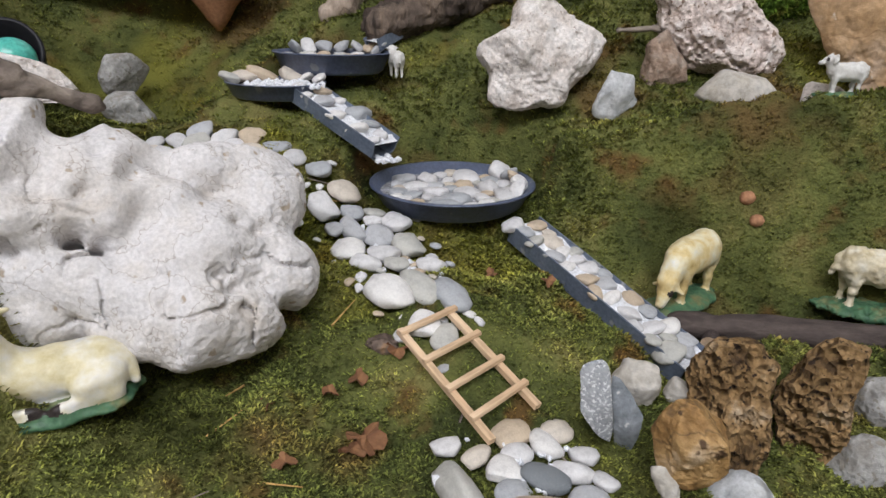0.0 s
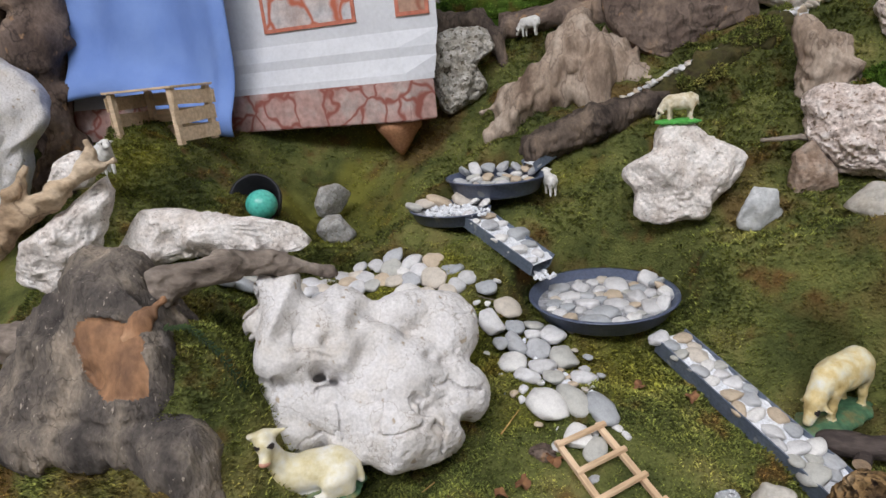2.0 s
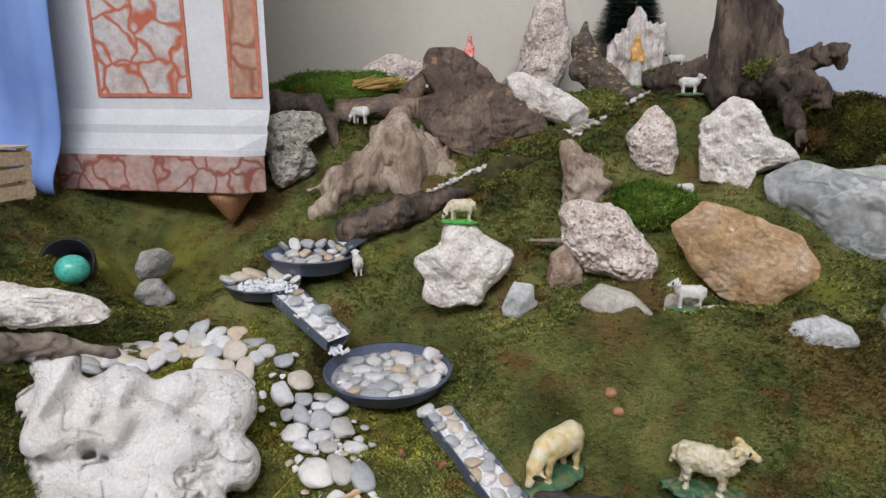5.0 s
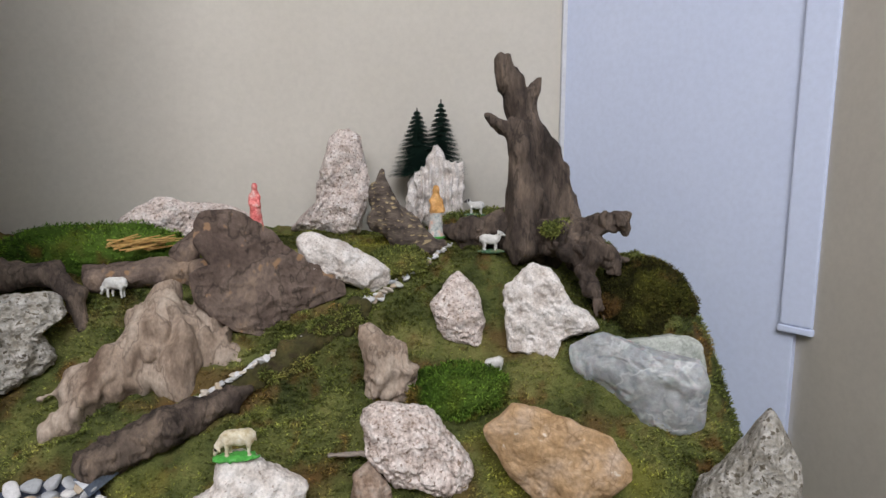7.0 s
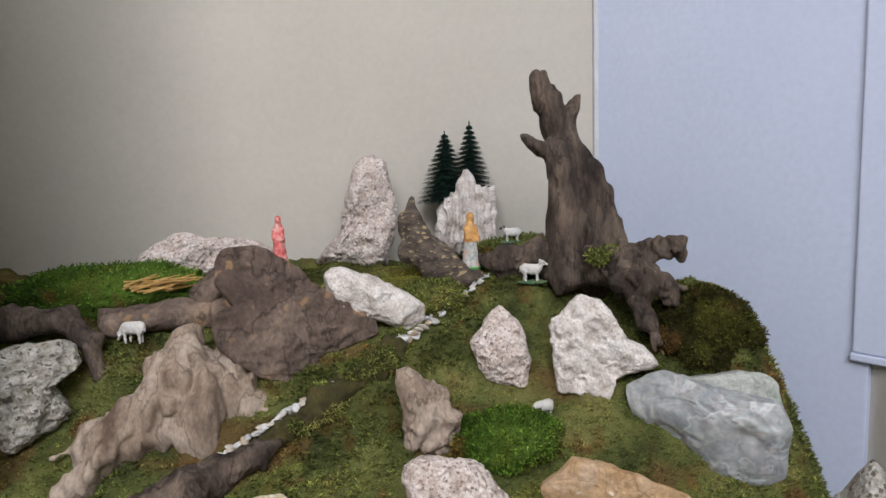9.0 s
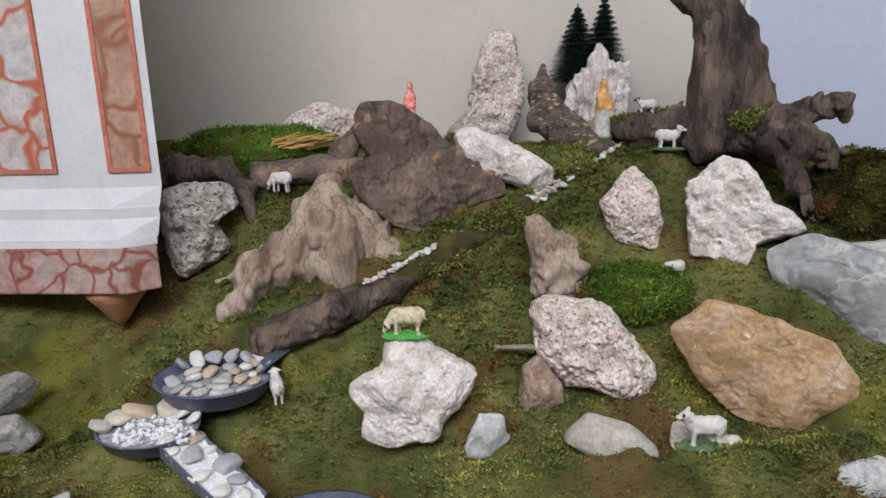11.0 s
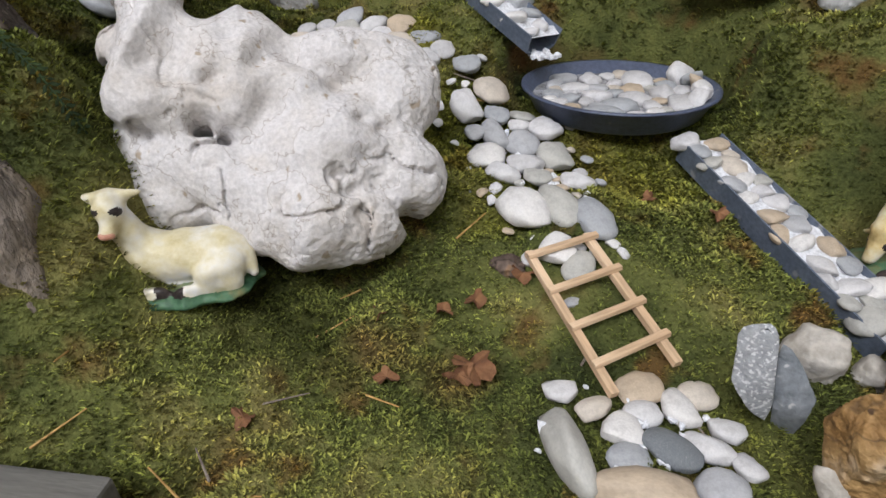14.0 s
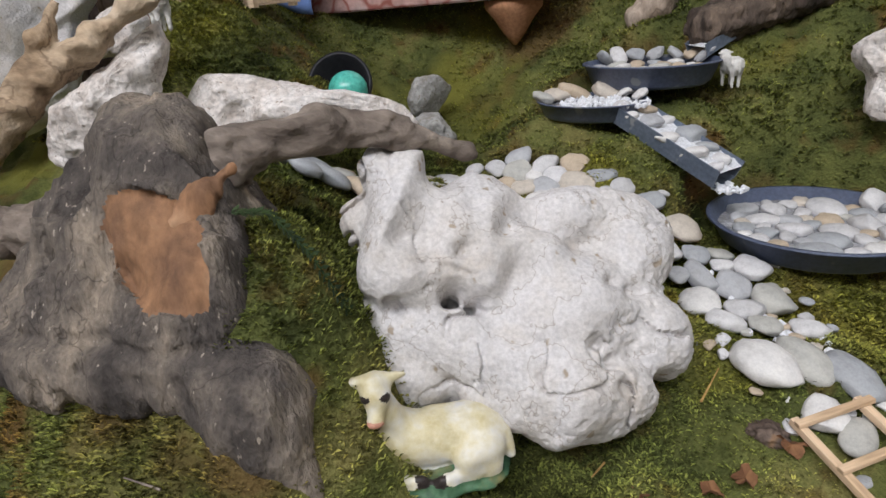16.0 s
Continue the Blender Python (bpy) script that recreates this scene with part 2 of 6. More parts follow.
MAT_TERRA = material("terracotta", [(0.36, 0.17, 0.09), (0.46, 0.24, 0.13)], 20, 0.85, 0.2, 140)
MAT_CREAMPAINT = material("cream_paint", [(0.492, 0.410, 0.213), (0.623, 0.558, 0.361), (0.689, 0.656, 0.558), (0.672, 0.681, 0.705)], 3.6, 0.45, 0.25, 16.7, dist=0.002, spec=0.4, grain=0.2)
MAT_YELLOWPAINT = material("yellow_wool_paint", [(0.442, 0.306, 0.111), (0.629, 0.493, 0.238), (0.697, 0.629, 0.425), (0.680, 0.680, 0.646)], 3.8, 0.5, 0.5, 14.4, dist=0.002, spec=0.4, grain=0.2)
MAT_WOOLPAINT = material("cream_wool_paint", [(0.383, 0.306, 0.170), (0.612, 0.544, 0.391), (0.714, 0.680, 0.578)], 5.6, 0.5, 0.8, 13.3, dist=0.002, spec=0.4, grain=0.2)
MAT_WHITEPAINT = material("white_figure_paint", [(0.527, 0.510, 0.476), (0.697, 0.689, 0.663)], 6.7, 0.5, 0.4, 22.2, dist=0.002, grain=0.2)
MAT_GREENPAINT = material("dark_green_paint", [(0.03, 0.09, 0.05), (0.08, 0.17, 0.09), (0.20, 0.18, 0.08)], 5.0, 0.5, 0.4, 14.4, dist=0.002)
MAT_BRIGHTGREEN = material("bright_green_paint", [(0.06, 0.30, 0.05), (0.10, 0.42, 0.08)], 5.0, 0.4, 0.2, 14.4, dist=0.002)
MAT_DARKPAINT = material("dark_paint", [(0.02, 0.015, 0.015), (0.05, 0.04, 0.035)], 45, 0.4, 0.1, 130)
MAT_PINKPAINT = material("pink_nose_paint", [(0.60, 0.28, 0.20), (0.66, 0.36, 0.26)], 45, 0.5, 0.1, 130)
MAT_REDPAINT = material("red_figure_paint", [(0.55, 0.05, 0.06), (0.80, 0.22, 0.20), (0.70, 0.55, 0.50)], 6.7, 0.45, 0.3, 13.3, dist=0.002)
MAT_ROBE = material("grey_robe_paint", [(0.24, 0.30, 0.30), (0.55, 0.55, 0.52), (0.60, 0.30, 0.20)], 6.7, 0.5, 0.3, 13.3, dist=0.002)
MAT_SHAWL = material("orange_shawl_paint", [(0.50, 0.22, 0.06), (0.72, 0.42, 0.16)], 6.7, 0.5, 0.3, 13.3, dist=0.002)
MAT_FIR = material("dark_fir_needles", [(0.006, 0.022, 0.016), (0.014, 0.045, 0.03)], 60, 0.7, 0.2, 120)
MAT_CLOTH = material("blue_cloth", [(0.13, 0.22, 0.52), (0.20, 0.31, 0.62)], 5, 0.9, 0.3, 900, dist=0.0006, grain=0.3)
MAT_FERN = material("fern_green", [(0.018, 0.035, 0.012), (0.04, 0.07, 0.02)], 60, 0.7, 0.3, 160)
MAT_LEAF = material("dry_leaf", [(0.14, 0.06, 0.03), (0.26, 0.13, 0.06)], 60, 0.8, 0.4, 160)
MAT_STRAW = material("straw", [(0.42, 0.24, 0.07), (0.58, 0.38, 0.14)], 60, 0.7, 0.2, 160)
MAT_BOARD = material("weathered_board", [(0.09, 0.088, 0.08), (0.16, 0.155, 0.14)], 20, 0.85, 0.5, 120, stretch=(0.2, 1, 1))
MAT_WALL = material("cream_wall_plaster", [(0.525, 0.49, 0.43), (0.565, 0.53, 0.47)], 2.2, 0.92, 0.08, 60, dist=0.002, grain=0.12)
MAT_WALLBLUE = material("bluish_white_plaster", [(0.582, 0.644, 0.823), (0.616, 0.678, 0.851)], 2.0, 0.85, 0.08, 60, dist=0.002, grain=0.12)
MAT_CEIL = material("ceiling_plaster", [(0.70, 0.68, 0.64), (0.74, 0.72, 0.68)], 2.0, 0.92, 0.08, 60, grain=0.12)
MAT_FLOOR = material("stone_floor", [(0.30, 0.27, 0.24), (0.40, 0.37, 0.33)], 5, 0.6, 0.1, 60)
MAT_ALTAR = material("white_painted_altar", [(0.53, 0.54, 0.57), (0.60, 0.61, 0.64)], 8, 0.6, 0.15, 90, grain=0.2)


def marble(name, ground, vein, scale):
    """Painted marble: pale angular patches between reddish veins."""
    m = material(name, ground, scale * 0.8, 0.45, 0.15, 60)
    nt = m.node_tree
    N, L = nt.nodes, nt.links
    b = N["Principled BSDF"]
    src = b.inputs["Base Color"].links[0].from_socket
    tc = N.new("ShaderNodeTexCoord")
    wob = N.new("ShaderNodeTexNoise")
    wob.inputs["Scale"].default_value = scale
    L.new(tc.outputs["Object"], wob.inputs["Vector"])
    mx = N.new("ShaderNodeMix")
    mx.data_type = "RGBA"
    mx.blend_type = "ADD"
    mx.inputs[0].default_value = 0.09
    L.new(tc.outputs["Object"], mx.inputs[6])
    L.new(wob.outputs["Color"], mx.inputs[7])
    vo = N.new("ShaderNodeTexVoronoi")
    vo.feature = "DISTANCE_TO_EDGE"
    vo.inputs["Scale"].default_value = scale
    L.new(mx.outputs[2], vo.inputs["Vector"])
    r = N.new("ShaderNodeValToRGB")
    r.color_ramp.elements[0].position, r.color_ramp.elements[0].color = 0.02, (1, 1, 1, 1)
    r.color_ramp.elements[1].position, r.color_ramp.elements[1].color = 0.085, (0, 0, 0, 1)
    L.new(vo.outputs["Distance"], r.inputs[0])
    out = N.new("ShaderNodeMix")
    out.data_type = "RGBA"
    L.new(r.outputs[0], out.inputs[0])
    L.new(src, out.inputs[6])
    out.inputs[7].default_value = (*vein, 1)
    L.new(out.outputs[2], b.inputs["Base Color"])
    return m


MAT_MARBLE = marble("painted_red_marble", [(0.44, 0.35, 0.32), (0.50, 0.455, 0.445), (0.45, 0.46, 0.49)], (0.40, 0.115, 0.065), 11)
MAT_MARBLEBROWN = marble("painted_brown_marble", [(0.34, 0.20, 0.14), (0.42, 0.27, 0.20)], (0.26, 0.10, 0.06), 10)
MAT_MARBLEBASE = marble("painted_pink_marble", [(0.38, 0.22, 0.19), (0.46, 0.30, 0.27), (0.42, 0.37, 0.35)], (0.26, 0.09, 0.07), 13)
MAT_REDFRAME = material("red_painted_line", [(0.42, 0.13, 0.08), (0.50, 0.18, 0.12)], 20, 0.6, 0.1, 90)


def moss_material(name, colours, tint, islands=False):
    """Moss with brown, dark and yellow patches; single shoots differ from one another."""
    m = material(name, colours, 9, 0.95, 1.0, 255, spec=0.1, contrast=(0.30, 0.68), dist=0.008)
    nt = m.node_tree
    N, L = nt.nodes, nt.links
    b = N["Principled BSDF"]
    src = b.inputs["Base Color"].links[0].from_socket
    tc = N.new("ShaderNodeTexCoord")
    for sc, lo, hi, colour in ((5.5, 0.55, 0.65, (0.17, 0.105, 0.045)), (14, 0.57, 0.68, (0.17, 0.09, 0.035)), (4, 0.54, 0.66, (0.045, 0.05, 0.014)), (3, 0.56, 0.66, (0.23, 0.22, 0.045))):
        n = N.new("ShaderNodeTexNoise")
        n.inputs["Scale"].default_value, n.inputs["Detail"].default_value = sc, 7
        mp = N.new("ShaderNodeMapping")
        mp.inputs["Location"].default_value = (sc, 2 * sc, 0)
        L.new(tc.outputs["Object"], mp.inputs[0])
        L.new(mp.outputs[0], n.inputs["Vector"])
        r = N.new("ShaderNodeMapRange")
        r.inputs["From Min"].default_value, r.inputs["From Max"].default_value = lo, hi
        r.inputs["To Max"].default_value = 0.8
        L.new(n.outputs["Fac"], r.inputs["Value"])
        x = N.new("ShaderNodeMix")
        x.data_type = "RGBA"
        L.new(r.outputs[0], x.inputs[0])
        L.new(src, x.inputs[6])
        x.inputs[7].default_value = (*colour, 1)
        src = x.outputs[2]
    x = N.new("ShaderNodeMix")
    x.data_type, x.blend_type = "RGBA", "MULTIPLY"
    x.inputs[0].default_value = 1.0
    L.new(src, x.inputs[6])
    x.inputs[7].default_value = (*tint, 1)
    if islands:
        g = N.new("ShaderNodeNewGeometry")
        r = N.new("ShaderNodeValToRGB")
        e = r.color_ramp.elements
        e.new(0.5)
        e.new(0.8)
        for k, (pos_, c) in enumerate(((0.0, (0.26, 0.25, 0.22)), (0.45, (0.80, 0.83, 0.76)), (0.78, (1.35, 1.38, 1.1)), (1.0, (2.0, 2.0, 1.5)))):
            e[k].position, e[k].color = pos_, (*(a * t for a, t in zip(c, tint)), 1)
        L.new(g.outputs["Random Per Island"], r.inputs[0])
        L.new(r.outputs[0], x.inputs[7])
    L.new(x.outputs[2], b.inputs["Base Color"])
    return m


MOSS_TONES = [(0.052, 0.064, 0.024), (0.112, 0.130, 0.042), (0.185, 0.200, 0.064), (0.27, 0.25, 0.092)]
# Ground tint darker than the shoots': dark gaps between them put into the colour.
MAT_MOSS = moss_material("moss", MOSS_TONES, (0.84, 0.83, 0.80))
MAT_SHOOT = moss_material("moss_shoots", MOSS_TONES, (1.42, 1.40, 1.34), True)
MAT_MOSSBRIGHT = moss_material("bright_moss", [(0.05, 0.095, 0.016), (0.10, 0.17, 0.03), (0.16, 0.24, 0.05)], (1.1, 1.15, 1.0), True)
MAT_MOSSDARK = moss_material("dark_moss", [(0.022, 0.026, 0.008), (0.06, 0.055, 0.016), (0.11, 0.115, 0.026)], (0.9, 0.9, 0.9), True)

# ---------------------------------------------------------------- the mossy slope
SLOPE_Y = [0.20, 0.45, 0.60, 0.70, 0.80, 0.95, 1.02, 1.10, 1.25, 1.42, 1.55, 1.70, 1.90, 2.25]
SLOPE_Z = [0.90, 0.92, 0.935, 0.975, 1.012, 1.06, 1.115, 1.165, 1.25, 1.375, 1.48, 1.575, 1.60, 1.61]
KNOLLS = [  # x, y, spread x, spread y, height
    (-0.56,0.55,0.16,0.17,0.29),
    (-0.58,0.33,0.12,0.06,-0.03),
    (-0.375,0.44,0.055,0.055,0.055),
    (-0.385,0.50,0.055,0.06,0.085),
    (-0.58,1.27,0.16,0.17,-0.15),
    (-0.35,1.50,0.22,0.12,-0.05),
    (0.52,0.86,0.30,0.058,-0.14),
    (0.55,1.02,0.33,0.04,0.075),
    (0.86,0.95,0.20,0.08,0.08),
    (0.03,1.075,0.13,0.075,-0.10),
    (-0.14,1.03,0.07,0.05,-0.004),
    (0.17,0.825,0.035,0.035,0.026),
    (0.225,0.76,0.035,0.035,0.018),
    (0.70,1.72,0.14,0.12,0.035),
    (0.69,1.625,0.05,0.04,0.045),
    (0.42,0.66,0.16,0.10,-0.07),
    (-0.33,0.98,0.16,0.12,0.05),
    (-1.05,1.17,0.14,0.14,0.15),
    (-0.93,0.95,0.16,0.14,0.27),
    (-0.70,0.88,0.10,0.14,0.07),
    (1.08,1.46,0.12,0.12,0.17),
    (1.42,1.2,0.13,0.9,-0.60),
]


BASINS = [(0.032, 1.0, 0.138, 1.022), (-0.205, 1.205, 0.10, 1.196), (-0.275, 1.10, 0.08, 1.163)]


def ground_z(x, y):
    x, y = np.asarray(x, float), np.asarray(y, float)
    z = sum(np.interp(y + d, SLOPE_Y, SLOPE_Z) for d in (-0.03, 0, 0.03)) / 3
    for bx, by, sx, sy, dz in KNOLLS:
        z = z + dz * np.exp(-((x - bx) / sx) ** 2 / 2 - ((y - by) / sy) ** 2 / 2)
    for bx, by, br, bz in BASINS:
        out = np.clip((np.sqrt((x - bx) ** 2 + (y - by) ** 2) - br) / 0.03, 0, 1)
        z = np.where(out < 1, np.minimum(z, bz) * (1 - out) + z * out, z)
    return z


def gz(x, y):
    return float(ground_z(x, y))


def mossy_z(x, y):
    p = np.stack([x, y, np.zeros_like(x)], -1)
    return ground_z(x, y) + 0.017 * fbm(p * 9, 3, 5) + 0.010 * fbm(p * 30, 3, 9)


def build_ground():
    xs, ys = np.arange(-2.2, 1.62, 0.0085), np.arange(0.17, 2.19, 0.0085)
    X, Y = np.meshgrid(xs, ys)
    Z = mossy_z(X, Y)
    nx, ny = len(xs), len(ys)
    verts = np.stack([X, Y, Z], -1).reshape(-1, 3)
    i = (np.arange(ny - 1)[:, None] * nx + np.arange(nx - 1)[None, :]).ravel()
    faces = np.stack([i, i + 1, i + nx + 1, i + nx], 1)
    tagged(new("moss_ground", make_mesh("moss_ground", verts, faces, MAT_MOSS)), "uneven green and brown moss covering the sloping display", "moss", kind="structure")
    # little upright shoots of moss
    for name, x0, x1, y0, y1, count, size in (("moss_tufts", -1.15, 1.25, 0.2, 1.02, 150000, 0.0088), ("moss_tufts", -1.6, 1.3, 1.02, 2.1, 70000, 0.0110)):
        px, py = RNG.uniform(x0, x1, count), RNG.uniform(y0, y1, count)
        q = np.stack([px, py, 0 * px], -1)
        lush = fbm(q * 6, 3, 21) + 0.35 * RNG.randn(count)
        keep = lush > -0.6
        px, py, lush = px[keep], py[keep], lush[keep]
        base = np.stack([px, py, mossy_z(px, py) - 0.001], -1)
        n, blades = len(px), 5
        b = np.repeat(base, blades, 0)
        hgt = size * (0.7 + 0.5 * RNG.rand(n * blades)) * np.repeat(0.7 + 0.4 * np.clip(lush + 0.3, 0, 1.2), blades)
        a = RNG.uniform(0, 2 * math.pi, n * blades)
        lean = RNG.uniform(0.75, 1.4, n * blades)
        out = np.stack([np.cos(a) * np.sin(lean), np.sin(a) * np.sin(lean) - 0.15, np.cos(lean)], -1)
        side = np.stack([-np.sin(a), np.cos(a), 0 * a], -1) * (0.13 * hgt)[:, None]
        foot = b + out * np.array([1, 1, 0]) * (0.25 * hgt)[:, None]
        tip = b + out * hgt[:, None]
        mid = (foot + tip) / 2 + np.array([0, 0, 1]) * (0.12 * hgt)[:, None]
        V = np.stack([foot, mid + side, tip, mid - side], 1).reshape(-1, 3)
        F = np.arange(len(V)).reshape(-1, 4)
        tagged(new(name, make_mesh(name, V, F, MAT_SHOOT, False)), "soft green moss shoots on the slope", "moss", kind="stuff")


build_ground()

# ---------------------------------------------------------------- room
def slab(name, lo, hi, mat, label, bevel=0.0):
    bm = bmesh.new()
    box(bm, lo, hi, bevel=bevel)
    c = [(a + b) / 2 for a, b in zip(lo, hi)]
    bmesh.ops.translate(bm, vec=[-v for v in c], verts=bm.verts)
    ob = new(name, finish(bm, name, mat))
    ob.location = c
    return tagged(ob, label, name.split("_")[0], kind="structure")


slab("floor", (-4.1, -3.1, -0.1), (3.1, 2.4, 0.0), MAT_FLOOR, "stone church floor")
slab("ceiling", (-4.1, -3.1, 5.4), (3.1, 2.4, 5.5), MAT_CEIL, "pale plaster ceiling")
slab("wall_north", (-4.1, 2.2, 0.0), (3.1, 2.35, 5.4), MAT_WALL, "cream plastered back wall")
slab("wall_west", (-4.1, -3.1, 0.0), (-4.0, 2.2, 5.4), MAT_WALL, "cream plastered side wall")
slab("wall_east", (3.0, -3.1, 0.0), (3.1, 2.2, 5.4), MAT_WALL, "cream plastered side wall")
slab("wall_south", (-4.0, -3.1, 0.0), (3.0, -3.0, 5.4), MAT_WALL, "cream plastered wall behind the viewer")
slab("wall_return", (1.485, -3.0, 0.0), (1.60, 1.525, 5.4), MAT_WALL, "cream side wall beside the display", 0.004)
corner = slab("corner_wall", (-0.3925, 0.0, -2.7), (0.3925, 0.04, 2.7), MAT_WALLBLUE, "smooth bluish white slanting corner wall", 0.003)
corner.matrix_world = pose(1.286, 1.860, 2.7, 0, 0, -60)
slab("corner_trim", (1.06, 2.185, 0.0), (1.10, 2.2, 5.4), MAT_ALTAR, "thin white trim in the corner")
slab("display_base", (-2.3, 0.16, 0.0), (1.35, 2.19, 0.86), MAT_BOARD, "grey board base carrying the display")

# ---------------------------------------------------------------- shape makers
SPHERES = {}


def sphere(sub):
    if sub not in SPHERES:
        bm = bmesh.new()
        bmesh.ops.create_icosphere(bm, subdivisions=sub, radius=1)
        bm.verts.index_update()
        SPHERES[sub] = (np.array([v.co[:] for v in bm.verts]), np.array([[v.index for v in f.verts] for f in bm.faces]))
        bm.free()
    return SPHERES[sub]


def rock(name, label, mat, at, yaw, radii, depth, lean=0, rough=0.05, sub=5, style="lump", category="rock"):
    """A stone whose broad face has the given radii round its middle, with cleaved, pitted or grooved relief."""
    d, F = sphere(sub)
    seed = sum(ord(c) for c in name) % 97
    a = np.arctan2(d[:, 2], d[:, 0]) % (2 * math.pi)
    n = len(radii)
    t = a / (2 * math.pi) * n
    i = np.floor(t).astype(int) % n
    u = t - np.floor(t)
    r = np.array(radii)
    R = r[i] * (1 - u) + r[(i + 1) % n] * u
    flat = np.sqrt(d[:, 0] ** 2 + d[:, 2] ** 2)
    slab_like = style in ("facet", "plate")
    w = np.clip(flat, 1e-6, 1) ** (0.52 if slab_like else 0.72) / np.maximum(flat, 1e-6)
    thick = np.sign(d[:, 1]) * np.abs(d[:, 1]) ** (0.5 if slab_like else 0.8)
    p = np.stack([d[:, 0] * w * R, thick * depth, d[:, 2] * w * R], -1)
    m = float(r.mean())
    rs = np.random.RandomState(seed)
    for _ in range({"facet": 16, "sponge": 9, "plate": 12, "lump": 2}.get(style, 0)):
        nrm = np.array([rs.uniform(-1, 1) * depth / m, -1.0 if rs.rand() < 0.75 else 1.0, rs.uniform(-1, 1) * depth / m])
        nrm /= np.linalg.norm(nrm)
        s = p @ nrm
        over = np.maximum(0, s - s.max() * rs.uniform(0.60, 0.88))
        p = p - nrm * (over * 0.92)[:, None]
    q = p / m + seed * 3.1
    size = m * rough
    away = d * (np.array([0.65, 1, 0.65]) if style == "boulder" else np.array([0.42, 1, 0.42]))
    amount = 2.0 * fbm(q * 1.5, 2, seed) + 1.2 * fbm(q * 4.5, 4, seed + 3)
    if style in ("lump", "boulder"):
        amount += 0.7 * np.abs(fbm(q * 9, 3, seed + 5)) - 0.9 * np.clip(fbm(q * 5, 2, seed + 15) - 0.35, 0, 1)
    if style == "boulder":
        u, v = q[:, 0] - seed * 3.1, q[:, 2] - seed * 3.1
        crust = np.clip(0.30 + 1.8 * (u - 0.15 * v) + 0.8 * fbm(q * 2, 2, seed + 2), 0, 1)
        along = np.stack([0.75 * u - 0.65 * v, q[:, 1], 3.0 * (0.65 * u + 0.75 * v)], -1) + 0.5 * fbm(q * 1.3, 2, seed)[:, None]
        amount = 2.0 * fbm(q * 1.1, 1, seed) + 2.2 * (1 - 2 * np.abs(fbm(along * 0.8, 1, seed + 1))) + 0.7 * fbm(q * 3, 2, seed + 3)
        amount += (0.03 + 0.26 * crust) * fbm(q * 13, 3, seed + 5) + 0.28 * crust * np.abs(fbm(q * 30, 2, seed + 6))
        amount -= 1.5 * crust * np.clip(0.045 - np.abs(fbm(q * 3.2, 3, seed + 8)), 0, 1) / 0.045
        amount -= 5.0 * np.clip(fbm(q * 4.0, 1, seed + 9) - 0.42, 0, 0.3) + 2.6 * crust * np.clip(fbm(q * 11, 1, seed + 10) - 0.45, 0, 0.4)
    if style == "sponge":
        amount -= 1.4 * np.clip(fbm(q * 7, 1, seed + 7) - 0.30, 0, 0.5) + 2.0 * np.clip(fbm(q * 22, 1, seed + 4) - 0.30, 0, 0.5)
    if style == "pits":
        amount -= 1.9 * np.clip(np.abs(fbm(q * 8, 2, seed + 7)) - 0.25, 0, 1) + 0.8 * np.clip(fbm(q * 17, 2, seed + 4), 0, 1)
    if style == "plate":
        amount += 0.8 * np.round(2.2 * fbm(q * np.array([2.2, 2.0, 1.1]), 2, seed + 12)) / 2
        amount = 0.5 * amount + 0.5 * (1 - 2 * np.abs(fbm(q * np.array([1.5, 2.0, 4.0]), 3, seed + 1)))
    if style == "facet":
        amount = 0.30 * amount + 0.9 * np.abs(fbm(q * 2.2, 2, seed + 6)) + 0.8 * np.round(2.5 * fbm(q * 1.8, 2, seed + 2)) / 2 + 0.35 * np.abs(fbm(q * 7, 3, seed + 4))
    if style == "groove":
        amount -= 2.6 * np.abs(np.sin(q[:, 0] * 16 + 1.5 * fbm(q * 2, 2, seed)))
    if style == "grain":
        s = q * np.array([7.0, 3.0, 1.3]) + 0.8 * fbm(q * 2, 2, seed)[:, None]
        amount += 1.5 * (1 - 2 * np.abs(fbm(s, 3, seed + 1)))
    p = p + away * (amount * size)[:, None]
    me = make_mesh(name, p, F, mat)
    ob = new(name, me)
    ob.matrix_world = pose(*at, 0, 0, yaw) @ pose(0, 0, 0, -lean, 0, 0)
    return tagged(ob, label, category)


